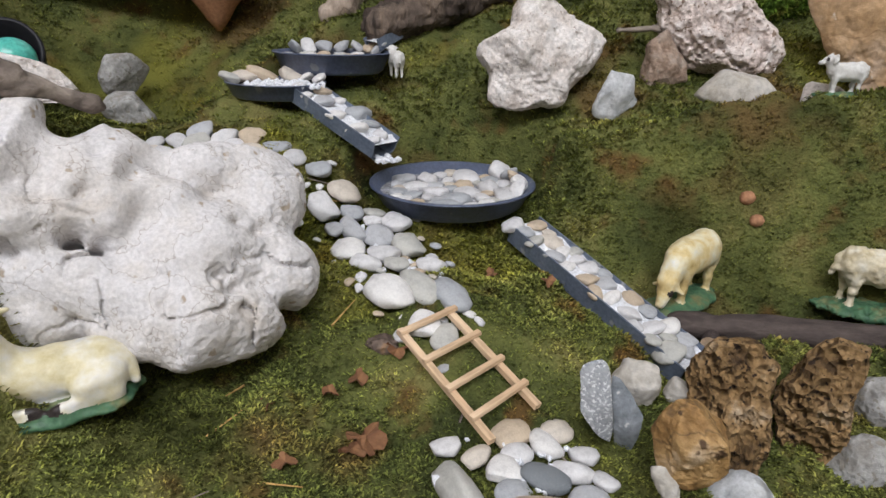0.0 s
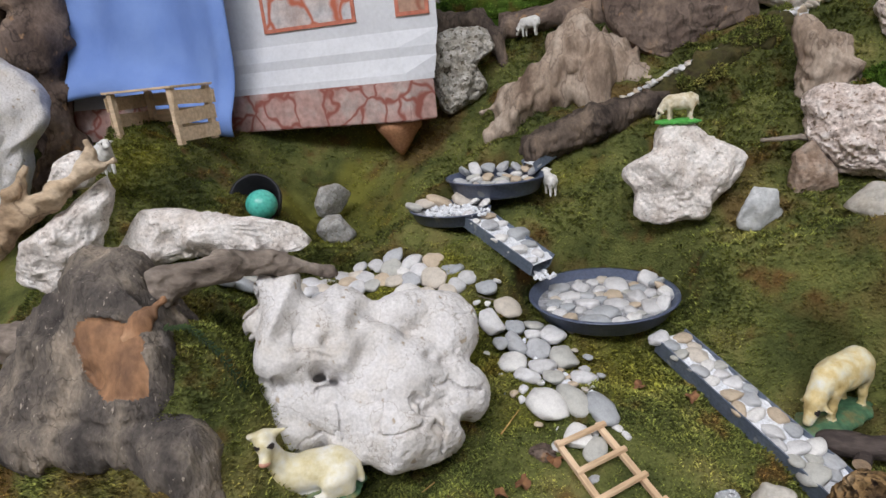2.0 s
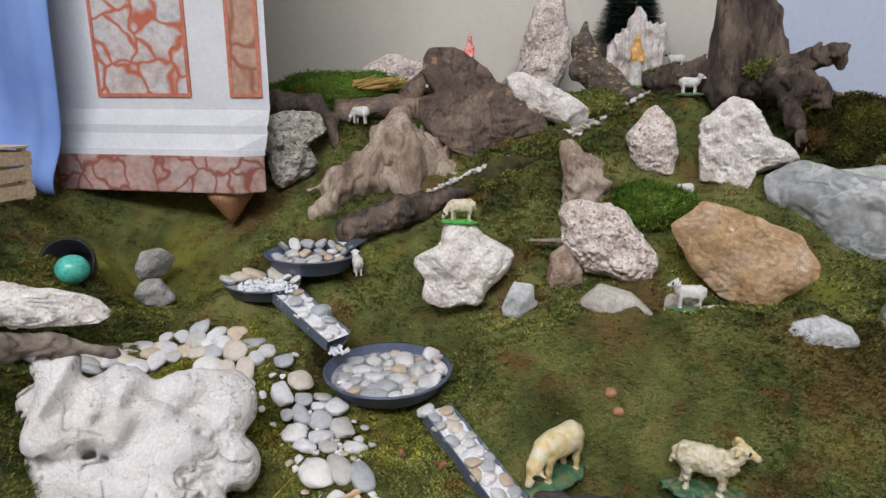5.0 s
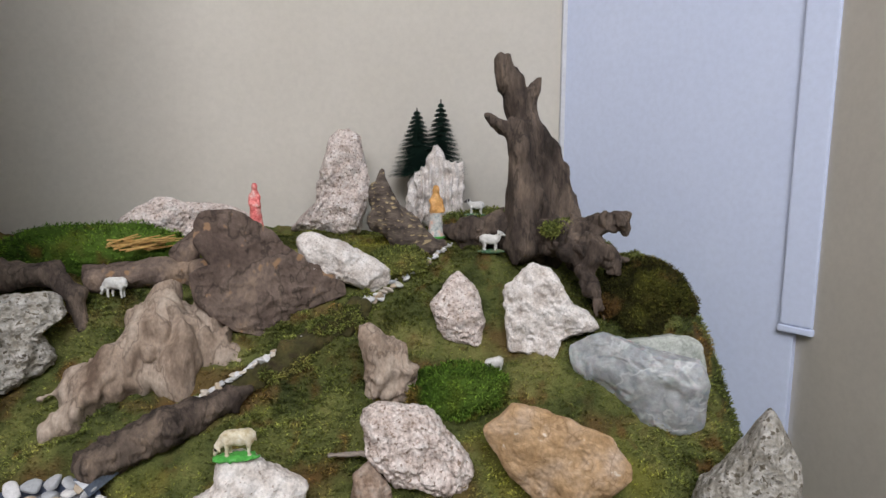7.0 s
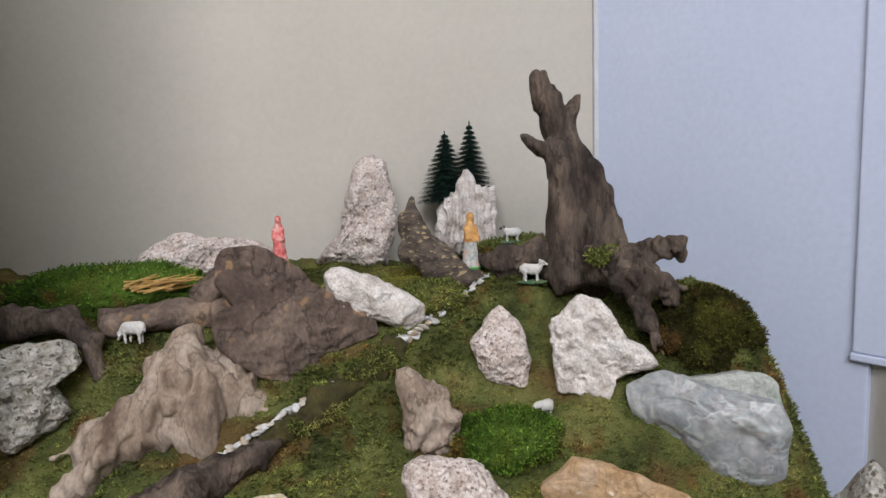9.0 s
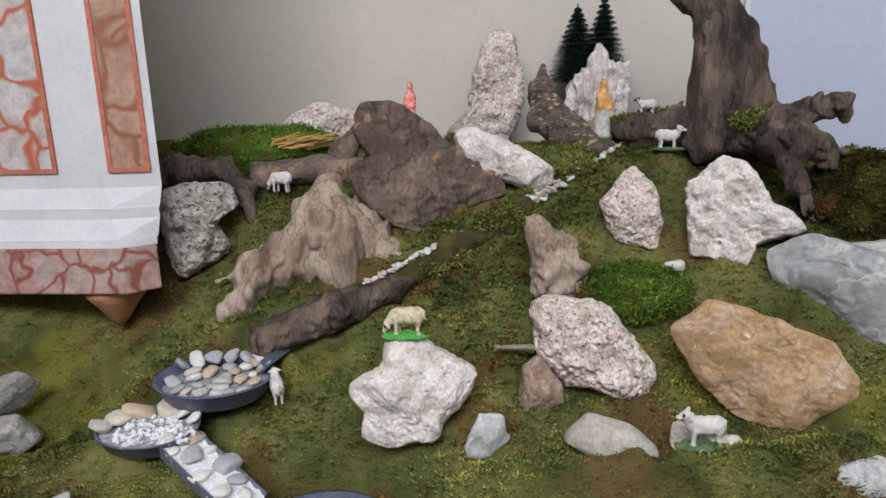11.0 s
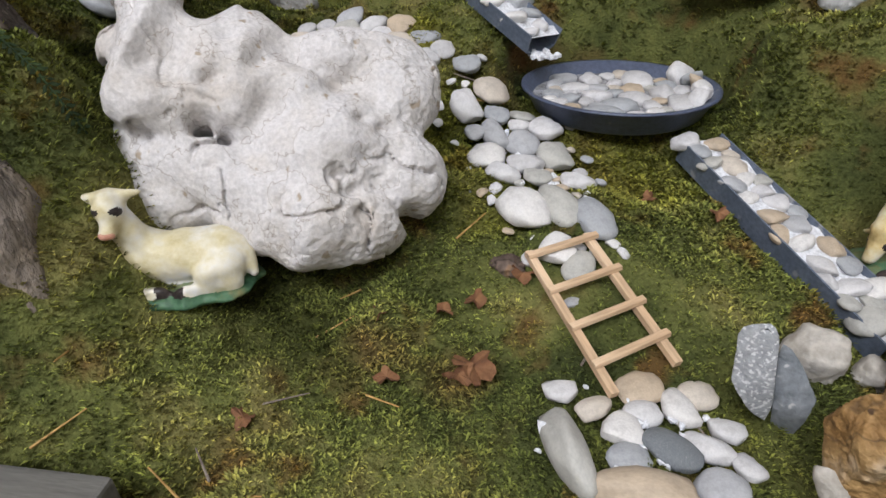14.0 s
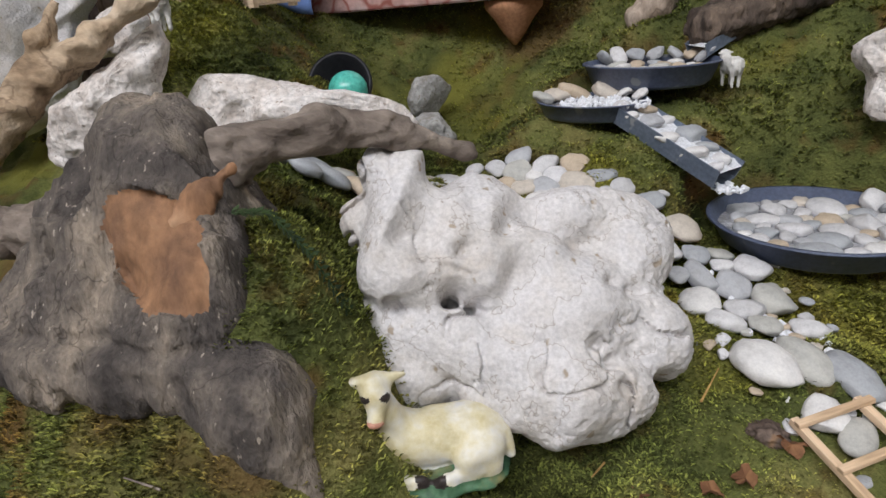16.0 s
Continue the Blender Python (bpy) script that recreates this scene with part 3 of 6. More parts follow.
def blob(name, prims, mats, cell, k=0.01, noise_amp=0.0, noise_scale=20.0, ridged=False, seed=1, squash=(1, 1, 1), relief=None):
    """One skin round capsules ("c", a, b, ra, rb, material) and ellipsoids ("e", centre, radii, material)."""
    pts = []
    for s in prims:
        if s[0] == "c":
            for q, r in ((s[1], s[3]), (s[2], s[4])):
                pts += [np.array(q) - r, np.array(q) + r]
        else:
            pts += [np.array(s[1]) - np.array(s[2]), np.array(s[1]) + np.array(s[2])]
    lo, hi = np.min(pts, 0) - 4 * cell - noise_amp, np.max(pts, 0) + 4 * cell + noise_amp
    axes = [np.arange(a, b + cell, cell) for a, b in zip(lo, hi)]
    G = np.stack(np.meshgrid(*axes, indexing="ij"), -1)

    def one(P, s):
        if s[0] == "c":
            a, b = np.array(s[1], float), np.array(s[2], float)
            ab = b - a
            h_ = np.clip(((P - a) @ ab) / max(ab @ ab, 1e-9), 0, 1)
            return np.linalg.norm(P - a - h_[..., None] * ab, axis=-1) - (s[3] + (s[4] - s[3]) * h_)
        c, r = np.array(s[1], float), np.array(s[2], float)
        return (np.linalg.norm((P - c) / r, axis=-1) - 1) * r.min()

    f = None
    for s in prims:
        v = one(G, s)
        if f is None:
            f = v
        else:
            h_ = np.clip(0.5 + 0.5 * (f - v) / k, 0, 1)
            f = f * (1 - h_) + v * h_ - k * h_ * (1 - h_)
    if noise_amp:
        w = fbm(G * noise_scale * np.array(squash), 3, seed)
        f = f + noise_amp * ((1 - 2 * np.abs(w)) if ridged else w)
    if relief is not None:
        close = np.abs(f) < 0.03
        f[close] += relief(G[close])
    inside = f < 0
    nx, ny, nz = f.shape
    c = [inside[dx:nx - 1 + dx, dy:ny - 1 + dy, dz:nz - 1 + dz] for dx in (0, 1) for dy in (0, 1) for dz in (0, 1)]
    tot = sum(x.astype(int) for x in c)
    mask = (tot > 0) & (tot < 8)
    idx = np.full(mask.shape, -1)
    I = np.argwhere(mask)
    idx[mask] = np.arange(len(I))
    acc, cnt = np.zeros((len(I), 3)), np.zeros(len(I))
    corners = [(dx, dy, dz) for dx in (0, 1) for dy in (0, 1) for dz in (0, 1)]
    for a in corners:
        for ax in range(3):
            if a[ax]:
                continue
            b = list(a)
            b[ax] = 1
            fa = f[I[:, 0] + a[0], I[:, 1] + a[1], I[:, 2] + a[2]]
            fb = f[I[:, 0] + b[0], I[:, 1] + b[1], I[:, 2] + b[2]]
            x = (fa < 0) != (fb < 0)
            t = np.where(x, fa / np.where(x, fa - fb, 1), 0)
            pos = np.array(a, float)[None, :] + t[:, None] * (np.array(b) - np.array(a))[None, :]
            acc += np.where(x[:, None], pos, 0)
            cnt += x
    V = lo + (I + acc / cnt[:, None]) * cell
    faces = []
    for ax in range(3):
        u, w = (ax + 1) % 3, (ax + 2) % 3
        sl0, sl1 = [slice(1, -1)] * 3, [slice(1, -1)] * 3
        sl0[ax], sl1[ax] = slice(0, -1), slice(1, None)
        s0, s1 = inside[tuple(sl0)], inside[tuple(sl1)]
        E = np.argwhere(s0 != s1)
        start = s0[E[:, 0], E[:, 1], E[:, 2]]
        off = np.ones(3, int)
        off[ax] = 0
        E = E + off
        quad = []
        for du, dw in ((1, 1), (0, 1), (0, 0), (1, 0)):
            o = E.copy()
            o[:, u] -= du
            o[:, w] -= dw
            quad.append(idx[o[:, 0], o[:, 1], o[:, 2]])
        Q = np.stack(quad, 1)
        Q[~start] = Q[~start][:, ::-1]
        faces.append(Q)
    Fq = np.concatenate(faces)
    ids = None
    if len(mats) > 1:
        mid = V[Fq].mean(1)
        ids = np.array([s[-1] for s in prims])[np.argmin(np.stack([one(mid, s) for s in prims]), 0)]
    return make_mesh(name, V, Fq, mats, True, ids)


def wood(name, label, path, mat, cell, amp=0.006, scale=30, k=0.02, at=None, category="wood", more=(), parent=None, squash=(1, 1, 1), seed=3):
    """Gnarled wood along runs of (x, y, z, radius)."""
    prims = []
    for run in [path, *more]:
        for a, b in zip(run, run[1:]):
            prims.append(("c", a[:3], b[:3], a[3], b[3], 0))
    o = np.array(path[0][:3])
    prims = [("c", tuple(np.array(s[1]) - o), tuple(np.array(s[2]) - o), s[3], s[4], 0) for s in prims]
    ob = new(name, blob(name, prims, [mat], cell, k, amp, scale, True, seed, squash))
    if parent:
        ob.parent = parent
        ob.location = o
        return tagged(ob, label)
    ob.location = o
    return tagged(ob, label, category)


# ---------------------------------------------------------------- rocks and big wood
rock("star_shaped_rock", "white star-shaped porous limestone rock set in moss", MAT_LIME, (0.159, 1.144, 1.245), 11, [.100, .111, .108, .095, .086, .083, .082, .085, .090, .098, .098, .095, .086, .072, .067, .075, .087, .101, .098, .088, .086, .095, .109, .106, .096, .090, .085, .084, .084, .087, .086, .074, .073, .077, .084, .093], .045, lean=18, rough=.065, sub=6, style="lump", category="rock")
rock("porous_rock", "rounded pinkish white porous rock on the mossy slope", MAT_PINK, (0.461, 1.230, 1.288), -7, [.088, .077, .070, .066, .065, .067, .071, .078, .082, .083, .086, .093, .104, .119, .122, .118, .103, .093, .088, .082, .076, .074, .074, .076, .080, .076, .076, .077, .081, .089, .101, .122, .118, .115, .116, .107], .064, lean=12, rough=.085, sub=6, style="pits", category="rock")
rock("ochre_rock", "large ochre yellow flat stone leaning on moss", MAT_OCHRE, (0.711, 1.141, 1.292), -19, [.129, .117, .111, .106, .092, .084, .079, .078, .078, .081, .087, .096, .109, .128, .128, .133, .142, .126, .110, .099, .093, .091, .088, .087, .089, .094, .094, .096, .101, .109, .124, .111, .108, .112, .120, .134], .031, lean=0, rough=.07, sub=6, style="facet", category="rock")
rock("quartz_rock", "translucent grey quartz slab with chipped faces", MAT_QUARTZ, (0.943, 1.297, 1.366), -32, [.129, .132, .130, .128, .104, .090, .081, .076, .074, .076, .081, .089, .102, .125, .136, .146, .164, .149, .138, .125, .107, .096, .089, .086, .085, .087, .086, .088, .093, .101, .115, .131, .138, .147, .136, .131], .051, lean=0, rough=.07, sub=6, style="facet", category="rock")
rock("green_grey_rock", "grey green flat-topped stone behind the quartz", MAT_GREENGREY, (1.025, 1.341, 1.367), -31, [.082, .081, .084, .092, .108, .105, .093, .087, .086, .09, .099, .117, .094, .081, .075, .073, .074, .08, .091, .096, .092, .093, .099, .1, .1, .106, .1, .088], .046, lean=0, rough=.085, sub=4, style="facet", category="rock")
rock("blade_rock", "tall white blade-shaped limestone rock", MAT_LIME, (0.772, 1.452, 1.481), -18, [.114, .091, .077, .074, .076, .080, .088, .100, .117, .118, .123, .114, .108, .107, .109, .108, .093, .084, .078, .077, .081, .088, .100, .111, .101, .098, .107, .122, .134, .105, .088, .078, .082, .090, .104, .127], .044, lean=12, rough=.085, sub=6, style="lump", category="rock")
rock("egg_rock", "egg-shaped porous white rock in moss", MAT_PINK, (0.591, 1.499, 1.482), -10, [.057, .055, .055, .057, .061, .067, .072, .075, .081, .091, .090, .080, .074, .071, .070, .071, .074, .069, .064, .061, .060, .061, .065, .070, .073, .071, .071, .073, .079, .087, .098, .084, .075, .070, .067, .060], .046, lean=10, rough=.085, sub=5, style="pits", category="rock")
rock("spire_rock", "tall spire of porous white tufa by the wall", MAT_PINK, (0.305, 2.065, 1.748), 5, [.092, .093, .097, .105, .118, .132, .151, .181, .187, .185, .162, .122, .098, .083, .075, .070, .067, .067, .068, .072, .079, .091, .208, .178, .160, .150, .145, .144, .148, .155, .129, .113, .104, .099, .097, .094], .074, lean=0, rough=.085, sub=5, style="pits", category="rock")
rock("long_white_rock", "long white limestone piece lying on the slope", MAT_LIME, (0.322, 1.620, 1.584), 0, [.089, .069, .058, .051, .047, .044, .044, .044, .046, .050, .055, .062, .075, .099, .115, .127, .110, .100, .094, .091, .072, .059, .052, .047, .044, .043, .043, .045, .048, .053, .065, .088, .120, .121, .122, .118], .039, lean=0, rough=.085, sub=5, style="lump", category="rock")
rock("peak_rock", "small white peak with vertical grooves", MAT_LIME, (0.607, 2.030, 1.732), -7, [.094, .098, .101, .105, .113, .126, .117, .113, .128, .156, .129, .100, .095, .094, .096, .095, .092, .092, .095, .100, .107, .120, .140, .130, .119, .113, .110, .109, .110, .115, .123, .126, .110, .100, .095, .093], .050, lean=0, rough=.08, sub=6, style="groove", category="rock")
rock("lumpy_rock", "low lumpy white porous rock by the wall", MAT_PINK, (-.126, 1.951, 1.670), 21, [.174, .136, .095, .072, .057, .049, .045, .045, .05, .06, .079, .094, .115, .145, .178, .121, .095, .081, .066, .058, .055, .054, .056, .062, .073, .094, .143, .168], .054, lean=0, rough=.085, sub=5, style="pits", category="rock")
rock("bark_slab", "large upright brown slab of old wood", MAT_BARKSLAB, (.130, 1.555, 1.585), 15, [.15, .118, .10, .09, .085, .085, .09, .10, .108, .118, .135, .152, .165, .177, .17, .15, .122, .104, .14, .148, .146, .143, .14, .138, .142, .147, .15, .152, .15, .145, .139, .14, .15, .175, .215, .20], .028, lean=16, rough=.085, sub=6, style="plate", category="wood")
rock("bark_chunk", "dark brown broken wood chunk beside the slab", MAT_BARKSLAB, (-.051, 1.683, 1.623), 18, [.024, .027, .035, .053, .082, .067, .04, .032, .029, .027, .027, .028, .031, .036, .047, .054, .052, .053, .057, .057, .059, .065, .076, .046, .034, .028, .025, .024], .035, lean=0, rough=.06, sub=4, style="plate", category="wood")

rock("holey_rock", "white and grey rock with deep holes", MAT_HOLEY, (-0.360, 1.499, 1.468), 30, [.040, .046, .097, .104, .116, .112, .103, .097, .094, .089, .087, .088, .091, .098, .103, .087, .078, .072, .069, .069, .070, .074, .081, .092, .111, .121, .109, .101, .097, .097, .095, .091, .088, .064, .052, .044], .042, lean=0, rough=.11, sub=5, style="pits", category="rock")
rock("root_wood", "smooth tan stump of driftwood standing upright", MAT_DRIFT, (0.415, 1.370, 1.402), 0, [.069, .053, .050, .051, .054, .059, .059, .059, .060, .063, .084, .104, .108, .093, .068, .055, .049, .046, .045, .046, .048, .052, .059, .069, .076, .074, .075, .078, .084, .084, .084, .086, .077, .071, .068, .068], .033, lean=0, rough=.085, sub=5, style="grain", category="wood")
rock("small_brown_rock", "small brown crumbly stone below the porous rock", MAT_BROWNST, (0.372, 1.191, 1.232), 4, [.039, .038, .038, .037, .036, .037, .039, .043, .049, .059, .053, .049, .047, .046, .039, .035, .033, .032, .032, .033, .035, .038, .044, .054, .058, .049, .044, .041, .039, .039, .040, .042, .046, .050, .044, .041], .030, lean=0, rough=.085, sub=4, style="lump", category="rock")
rock("small_grey_rock", "small pale grey angular stone in moss", MAT_GREYST, (0.285, 1.096, 1.189), 10, [.033, .030, .031, .033, .037, .042, .039, .037, .037, .038, .039, .043, .037, .033, .031, .030, .029, .030, .031, .034, .039, .041, .045, .043, .040, .038, .037, .034, .032, .031, .031, .031, .033, .037, .042, .044], .020, lean=0, rough=.085, sub=4, style="facet", category="rock")
rock("oval_rock", "smooth oval cream stone on the terrace", MAT_CREAM, (0.474, 1.084, 1.196), -5, [.056, .048, .043, .040, .038, .038, .036, .034, .034, .034, .036, .039, .044, .053, .055, .056, .060, .066, .073, .057, .049, .043, .040, .035, .032, .030, .029, .029, .030, .033, .036, .042, .052, .069, .075, .070], .032, lean=0, rough=.02, sub=4, style="lump", category="rock")
rock("rock_by_goat", "pale broken rock behind the goat figure", MAT_LIME, (.616, 1.088, 1.187), -12, [.057, .051, .049, .023, .022, .022, .023, .025, .03, .034, .04, .053, .055, .055, .055, .047, .042, .035, .03, .027, .026, .027, .028, .032, .039, .054, .053, .054], .019, lean=0, rough=.085, sub=4, style="lump", category="rock")
rock("flat_grey_rock", "flat grey stone half sunk in moss", MAT_GREYST, (0.791, 1.001, 1.191), -17, [.071, .065, .062, .053, .047, .044, .042, .040, .035, .032, .031, .030, .031, .032, .035, .039, .046, .057, .071, .077, .063, .055, .050, .044, .036, .032, .029, .028, .027, .027, .028, .031, .034, .041, .051, .073], .025, lean=0, rough=.085, sub=4, style="lump", category="rock")
rock("cone_rock", "pointed grey white cone-shaped rock at the corner", MAT_HOLEY, (1.027, 1.068, 1.263), -28, [.092, .091, .094, .1, .109, .126, .147, .076, .058, .049, .044, .043, .044, .048, .057, .071, .083, .105, .136, .136, .143, .134, .117, .109, .107, .11, .101, .094], .056, lean=0, rough=.07, sub=5, style="lump", category="rock")
def boulder():
    """Lobed limestone: smooth flowstone on one side, cauliflower crust on the other."""
    lobes = [("c", (-0.110, 0.004, 0.124), (-0.128, 0.010, 0.04), 0.036, 0.036, 0), ("e", (-0.058, 0.022, 0.050), (0.078, 0.046, 0.080), 0), ("e", (0.048, 0.030, 0.056), (0.062, 0.048, 0.037), 0),
             ("e", (0.098, 0.028, 0.022), (0.055, 0.045, 0.056), 0), ("e", (0.084, 0.028, -0.070), (0.047, 0.044, 0.046), 0), ("e", (0.042, 0.026, -0.110), (0.037, 0.040, 0.034), 0),
             ("e", (-0.002, 0.020, -0.096), (0.064, 0.047, 0.052), 0), ("e", (0.018, 0.020, -0.030), (0.088, 0.051, 0.062), 0), ("e", (-0.128, 0.064, -0.035), (0.062, 0.042, 0.048), 0),
             ("c", (-0.155, 0.045, 0.008), (-0.050, 0.016, -0.060), 0.026, 0.032, 0), ("e", (-0.055, 0.036, -0.075), (0.045, 0.04, 0.042), 0), ("e", (-0.165, 0.078, -0.045), (0.048, 0.035, 0.036), 0),
             ("c", (-0.10, 0.004, 0.10), (0.0, 0.004, 0.02), 0.028, 0.034, 0), ("e", (-0.01, 0.075, 0.0), (0.130, 0.055, 0.110), 0), ("e", (-0.135, 0.03, 0.095), (0.034, 0.035, 0.035), 0)]

    def relief(P):
        u, v = P[:, 0], P[:, 2]
        crust = np.clip(0.5 + 9 * (u + 0.01 - 0.35 * v) + 0.6 * fbm(P * 14, 2, 41), 0, 1)
        edge = np.clip((-0.11 - u) * 25, 0, 1)
        rough = np.maximum(crust, 0.6 * edge)
        out = 0.0030 * fbm(P * 20, 2, 42) + rough * (0.0013 * fbm(P * 62, 2, 43) + 0.0024 * np.abs(fbm(P * 175, 2, 44)))
        along = np.stack([0.6 * u + 0.8 * v, P[:, 1], 2.6 * (0.8 * u - 0.6 * v)], -1)
        out += (1 - 0.7 * crust) * 0.010 * np.abs(fbm(along * 9, 2, 45))
        cut = np.abs(fbm(P * 8 + 0.3, 4, 46))
        out += (0.3 + 0.7 * rough) * 0.014 * np.clip(1 - cut / 0.04, 0, 1) * np.clip(0.5 + 2 * fbm(P * 9, 1, 47), 0, 1)
        out += rough * 0.006 * np.clip(fbm(P * 60, 1, 48) - 0.62, 0, 1)
        for a, c, r, deep in ((-0.072, 0.036, 0.010, 0.010), (-0.030, 0.047, 0.012, 0.008), (-0.086, 0.004, 0.014, 0.018), (-0.070, -0.008, 0.011, 0.012), (0.014, -0.068, 0.007, 0.010), (0.024, -0.084, 0.009, 0.014), (0.079, -0.112, 0.010, 0.024), (-0.12, 0.06, 0.012, 0.008), (-0.05, 0.075, 0.010, 0.006), (0.07, -0.03, 0.012, 0.01), (0.05, -0.02, 0.01, 0.008)):
            out += deep * np.exp(-((u - a) / r) ** 2 - ((v - c) / (0.7 * r)) ** 2)
        return out

    ob = new("boulder", blob("boulder", lobes, [MAT_BOULDER], 0.0024, 0.010, relief=relief))
    ob.matrix_world = pose(-0.210, 0.630, 1.118, 0, 0, 44.2) @ pose(0, 0, 0, -41.4, 0, 0)
    tagged(ob, "huge creamy white limestone boulder with smooth hollows and crackled lobes", "rock")


boulder()
rock("balanced_rock", "grey heart-shaped stone balanced on another", MAT_GREYROCK, (-0.621, 1.224, 1.188), 32, [.046, .049, .045, .042, .041, .042, .043, .040, .038, .037, .038, .039, .043, .041, .039, .038, .038, .040, .042, .042, .042, .044, .048, .047, .042, .039, .037, .037, .037, .039, .040, .037, .037, .037, .038, .041], .029, lean=0, rough=.085, sub=4, style="facet", category="rock")
rock("footing_rock", "smooth grey stone carrying a balanced one", MAT_GREYROCK, (-0.599, 1.184, 1.123), 30, [.040, .036, .034, .033, .033, .034, .036, .040, .038, .037, .037, .039, .042, .045, .043, .043, .044, .047, .042, .039, .037, .036, .037, .035, .034, .034, .035, .037, .041, .040, .040, .040, .042, .046, .051, .047], .031, lean=0, rough=.085, sub=4, style="lump", category="rock")
rock("wide_rock", "wide low white porous rock behind the branch", MAT_LIME, (-0.607, 0.772, 1.235), 20, [.169, .113, .074, .057, .047, .041, .039, .038, .039, .041, .044, .049, .059, .071, .091, .114, .118, .127, .143, .155, .123, .070, .054, .045, .040, .037, .035, .035, .035, .037, .040, .045, .054, .069, .100, .194], .039, lean=0, rough=.085, sub=5, style="lump", category="rock")
rock("leaning_white_rock", "leaning white rock behind the old stump", MAT_LIME, (-0.764, 0.651, 1.262), 35, [.054, .061, .071, .089, .115, .128, .083, .062, .051, .044, .040, .039, .039, .039, .042, .046, .052, .063, .067, .074, .086, .105, .096, .090, .088, .088, .070, .058, .051, .047, .044, .043, .044, .045, .049, .051], .033, lean=0, rough=.085, sub=5, style="lump", category="rock")
rock("large_pale_rock", "large pale grey rounded rock at the edge", MAT_BOULDER, (-1.493, 0.927, 1.406), 40, [.233, .262, .276, .271, .264, .262, .265, .266, .248, .239, .237, .230, .231, .239, .241, .222, .212, .209, .212, .222, .240, .272, .301, .275, .261, .255, .257, .252, .238, .233, .234, .233, .211, .198, .193, .200], .096, lean=0, rough=.075, sub=5, style="lump", category="rock")
rock("perch_rock", "small white rock carrying a figure", MAT_LIME, (-.895, .786, 1.355), 30, [.049, .052, .047, .046, .046, .038, .032, .028, .026, .024, .022, .021, .021, .022, .025, .031, .043, .062, .048, .041, .038, .036, .037, .04, .045, .046, .045, .046], .030, lean=0, rough=.085, sub=4, style="lump", category="rock")
rock("brown_tufa", "rusty brown angular rock in the gully", MAT_AMBER, (0.270, 0.530, 0.976), -17, [.031, .030, .030, .031, .030, .030, .030, .031, .034, .037, .041, .045, .041, .038, .034, .032, .031, .031, .029, .028, .028, .029, .031, .034, .036, .035, .035, .037, .040, .040, .037, .035, .035, .035, .035, .032], .030, lean=10, rough=.10, sub=6, style="facet", category="rock")
rock("brown_sponge_rock", "rusty brown sponge-like rock full of holes", MAT_RUST, (0.345, 0.631, 0.943), -27, [.036, .036, .037, .039, .043, .050, .064, .067, .073, .075, .073, .074, .067, .063, .061, .056, .048, .042, .039, .038, .037, .038, .040, .044, .050, .059, .068, .083, .081, .080, .075, .059, .050, .045, .040, .037], .050, lean=14, rough=.10, sub=6, style="sponge", category="rock")
rock("dark_sponge_rock", "dark brown sponge-like rock beside the gully", MAT_RUST, (0.439, 0.649, 0.937), -32, [.029, .029, .029, .030, .033, .039, .062, .081, .081, .079, .069, .061, .051, .045, .041, .039, .038, .038, .036, .035, .036, .037, .040, .045, .054, .065, .075, .090, .075, .066, .055, .045, .039, .036, .033, .031], .046, lean=14, rough=.10, sub=6, style="sponge", category="rock")
rock("grey_block", "pale grey angular block at the front", MAT_GREYROCK, (0.475, 0.615, 0.887), -42, [.030, .032, .034, .037, .038, .040, .043, .049, .056, .050, .047, .045, .040, .038, .036, .032, .029, .028, .028, .028, .030, .032, .037, .042, .049, .061, .052, .046, .042, .040, .039, .039, .036, .033, .031, .030], .031, lean=0, rough=.085, sub=4, style="facet", category="rock")
rock("grey_stone", "pale grey stone by the brown rocks", MAT_GREYROCK, (0.520, 0.686, 0.924), -40, [.022, .021, .020, .020, .021, .023, .026, .030, .036, .032, .030, .029, .029, .026, .024, .023, .023, .021, .020, .019, .019, .020, .021, .023, .027, .033, .033, .033, .033, .028, .025, .023, .022, .022, .023, .024], .020, lean=0, rough=.085, sub=4, style="lump", category="rock")
rock("blue_grey_block", "blue grey flat stone at the front edge", MAT_GREYST, (0.334, 0.560, 0.881), -33, [.031, .037, .047, .059, .061, .065, .072, .061, .047, .039, .035, .032, .030, .030, .029, .028, .029, .030, .033, .037, .042, .047, .057, .068, .075, .068, .047, .036, .030, .027, .025, .024, .023, .024, .025, .027], .028, lean=0, rough=.085, sub=4, style="facet", category="rock")
rock("beige_rock", "beige chipped rock under the stream outlet", MAT_CREAM, (0.254, 0.642, 0.955), -10, [.023, .023, .023, .024, .026, .029, .028, .027, .026, .026, .027, .029, .030, .028, .026, .026, .026, .027, .027, .025, .023, .022, .022, .023, .023, .024, .026, .030, .035, .033, .028, .026, .024, .023, .024, .024], .020, lean=0, rough=.085, sub=4, style="facet", category="rock")
rock("beige_stone", "small beige stone under the stream outlet", MAT_CREAM, (0.309, 0.665, 0.933), -15, [.015, .015, .015, .016, .017, .018, .017, .017, .017, .017, .019, .021, .023, .021, .020, .019, .019, .019, .020, .018, .016, .015, .015, .015, .015, .016, .018, .018, .018, .020, .022, .026, .023, .019, .017, .016], .012, lean=0, rough=.085, sub=4, style="lump", category="rock")
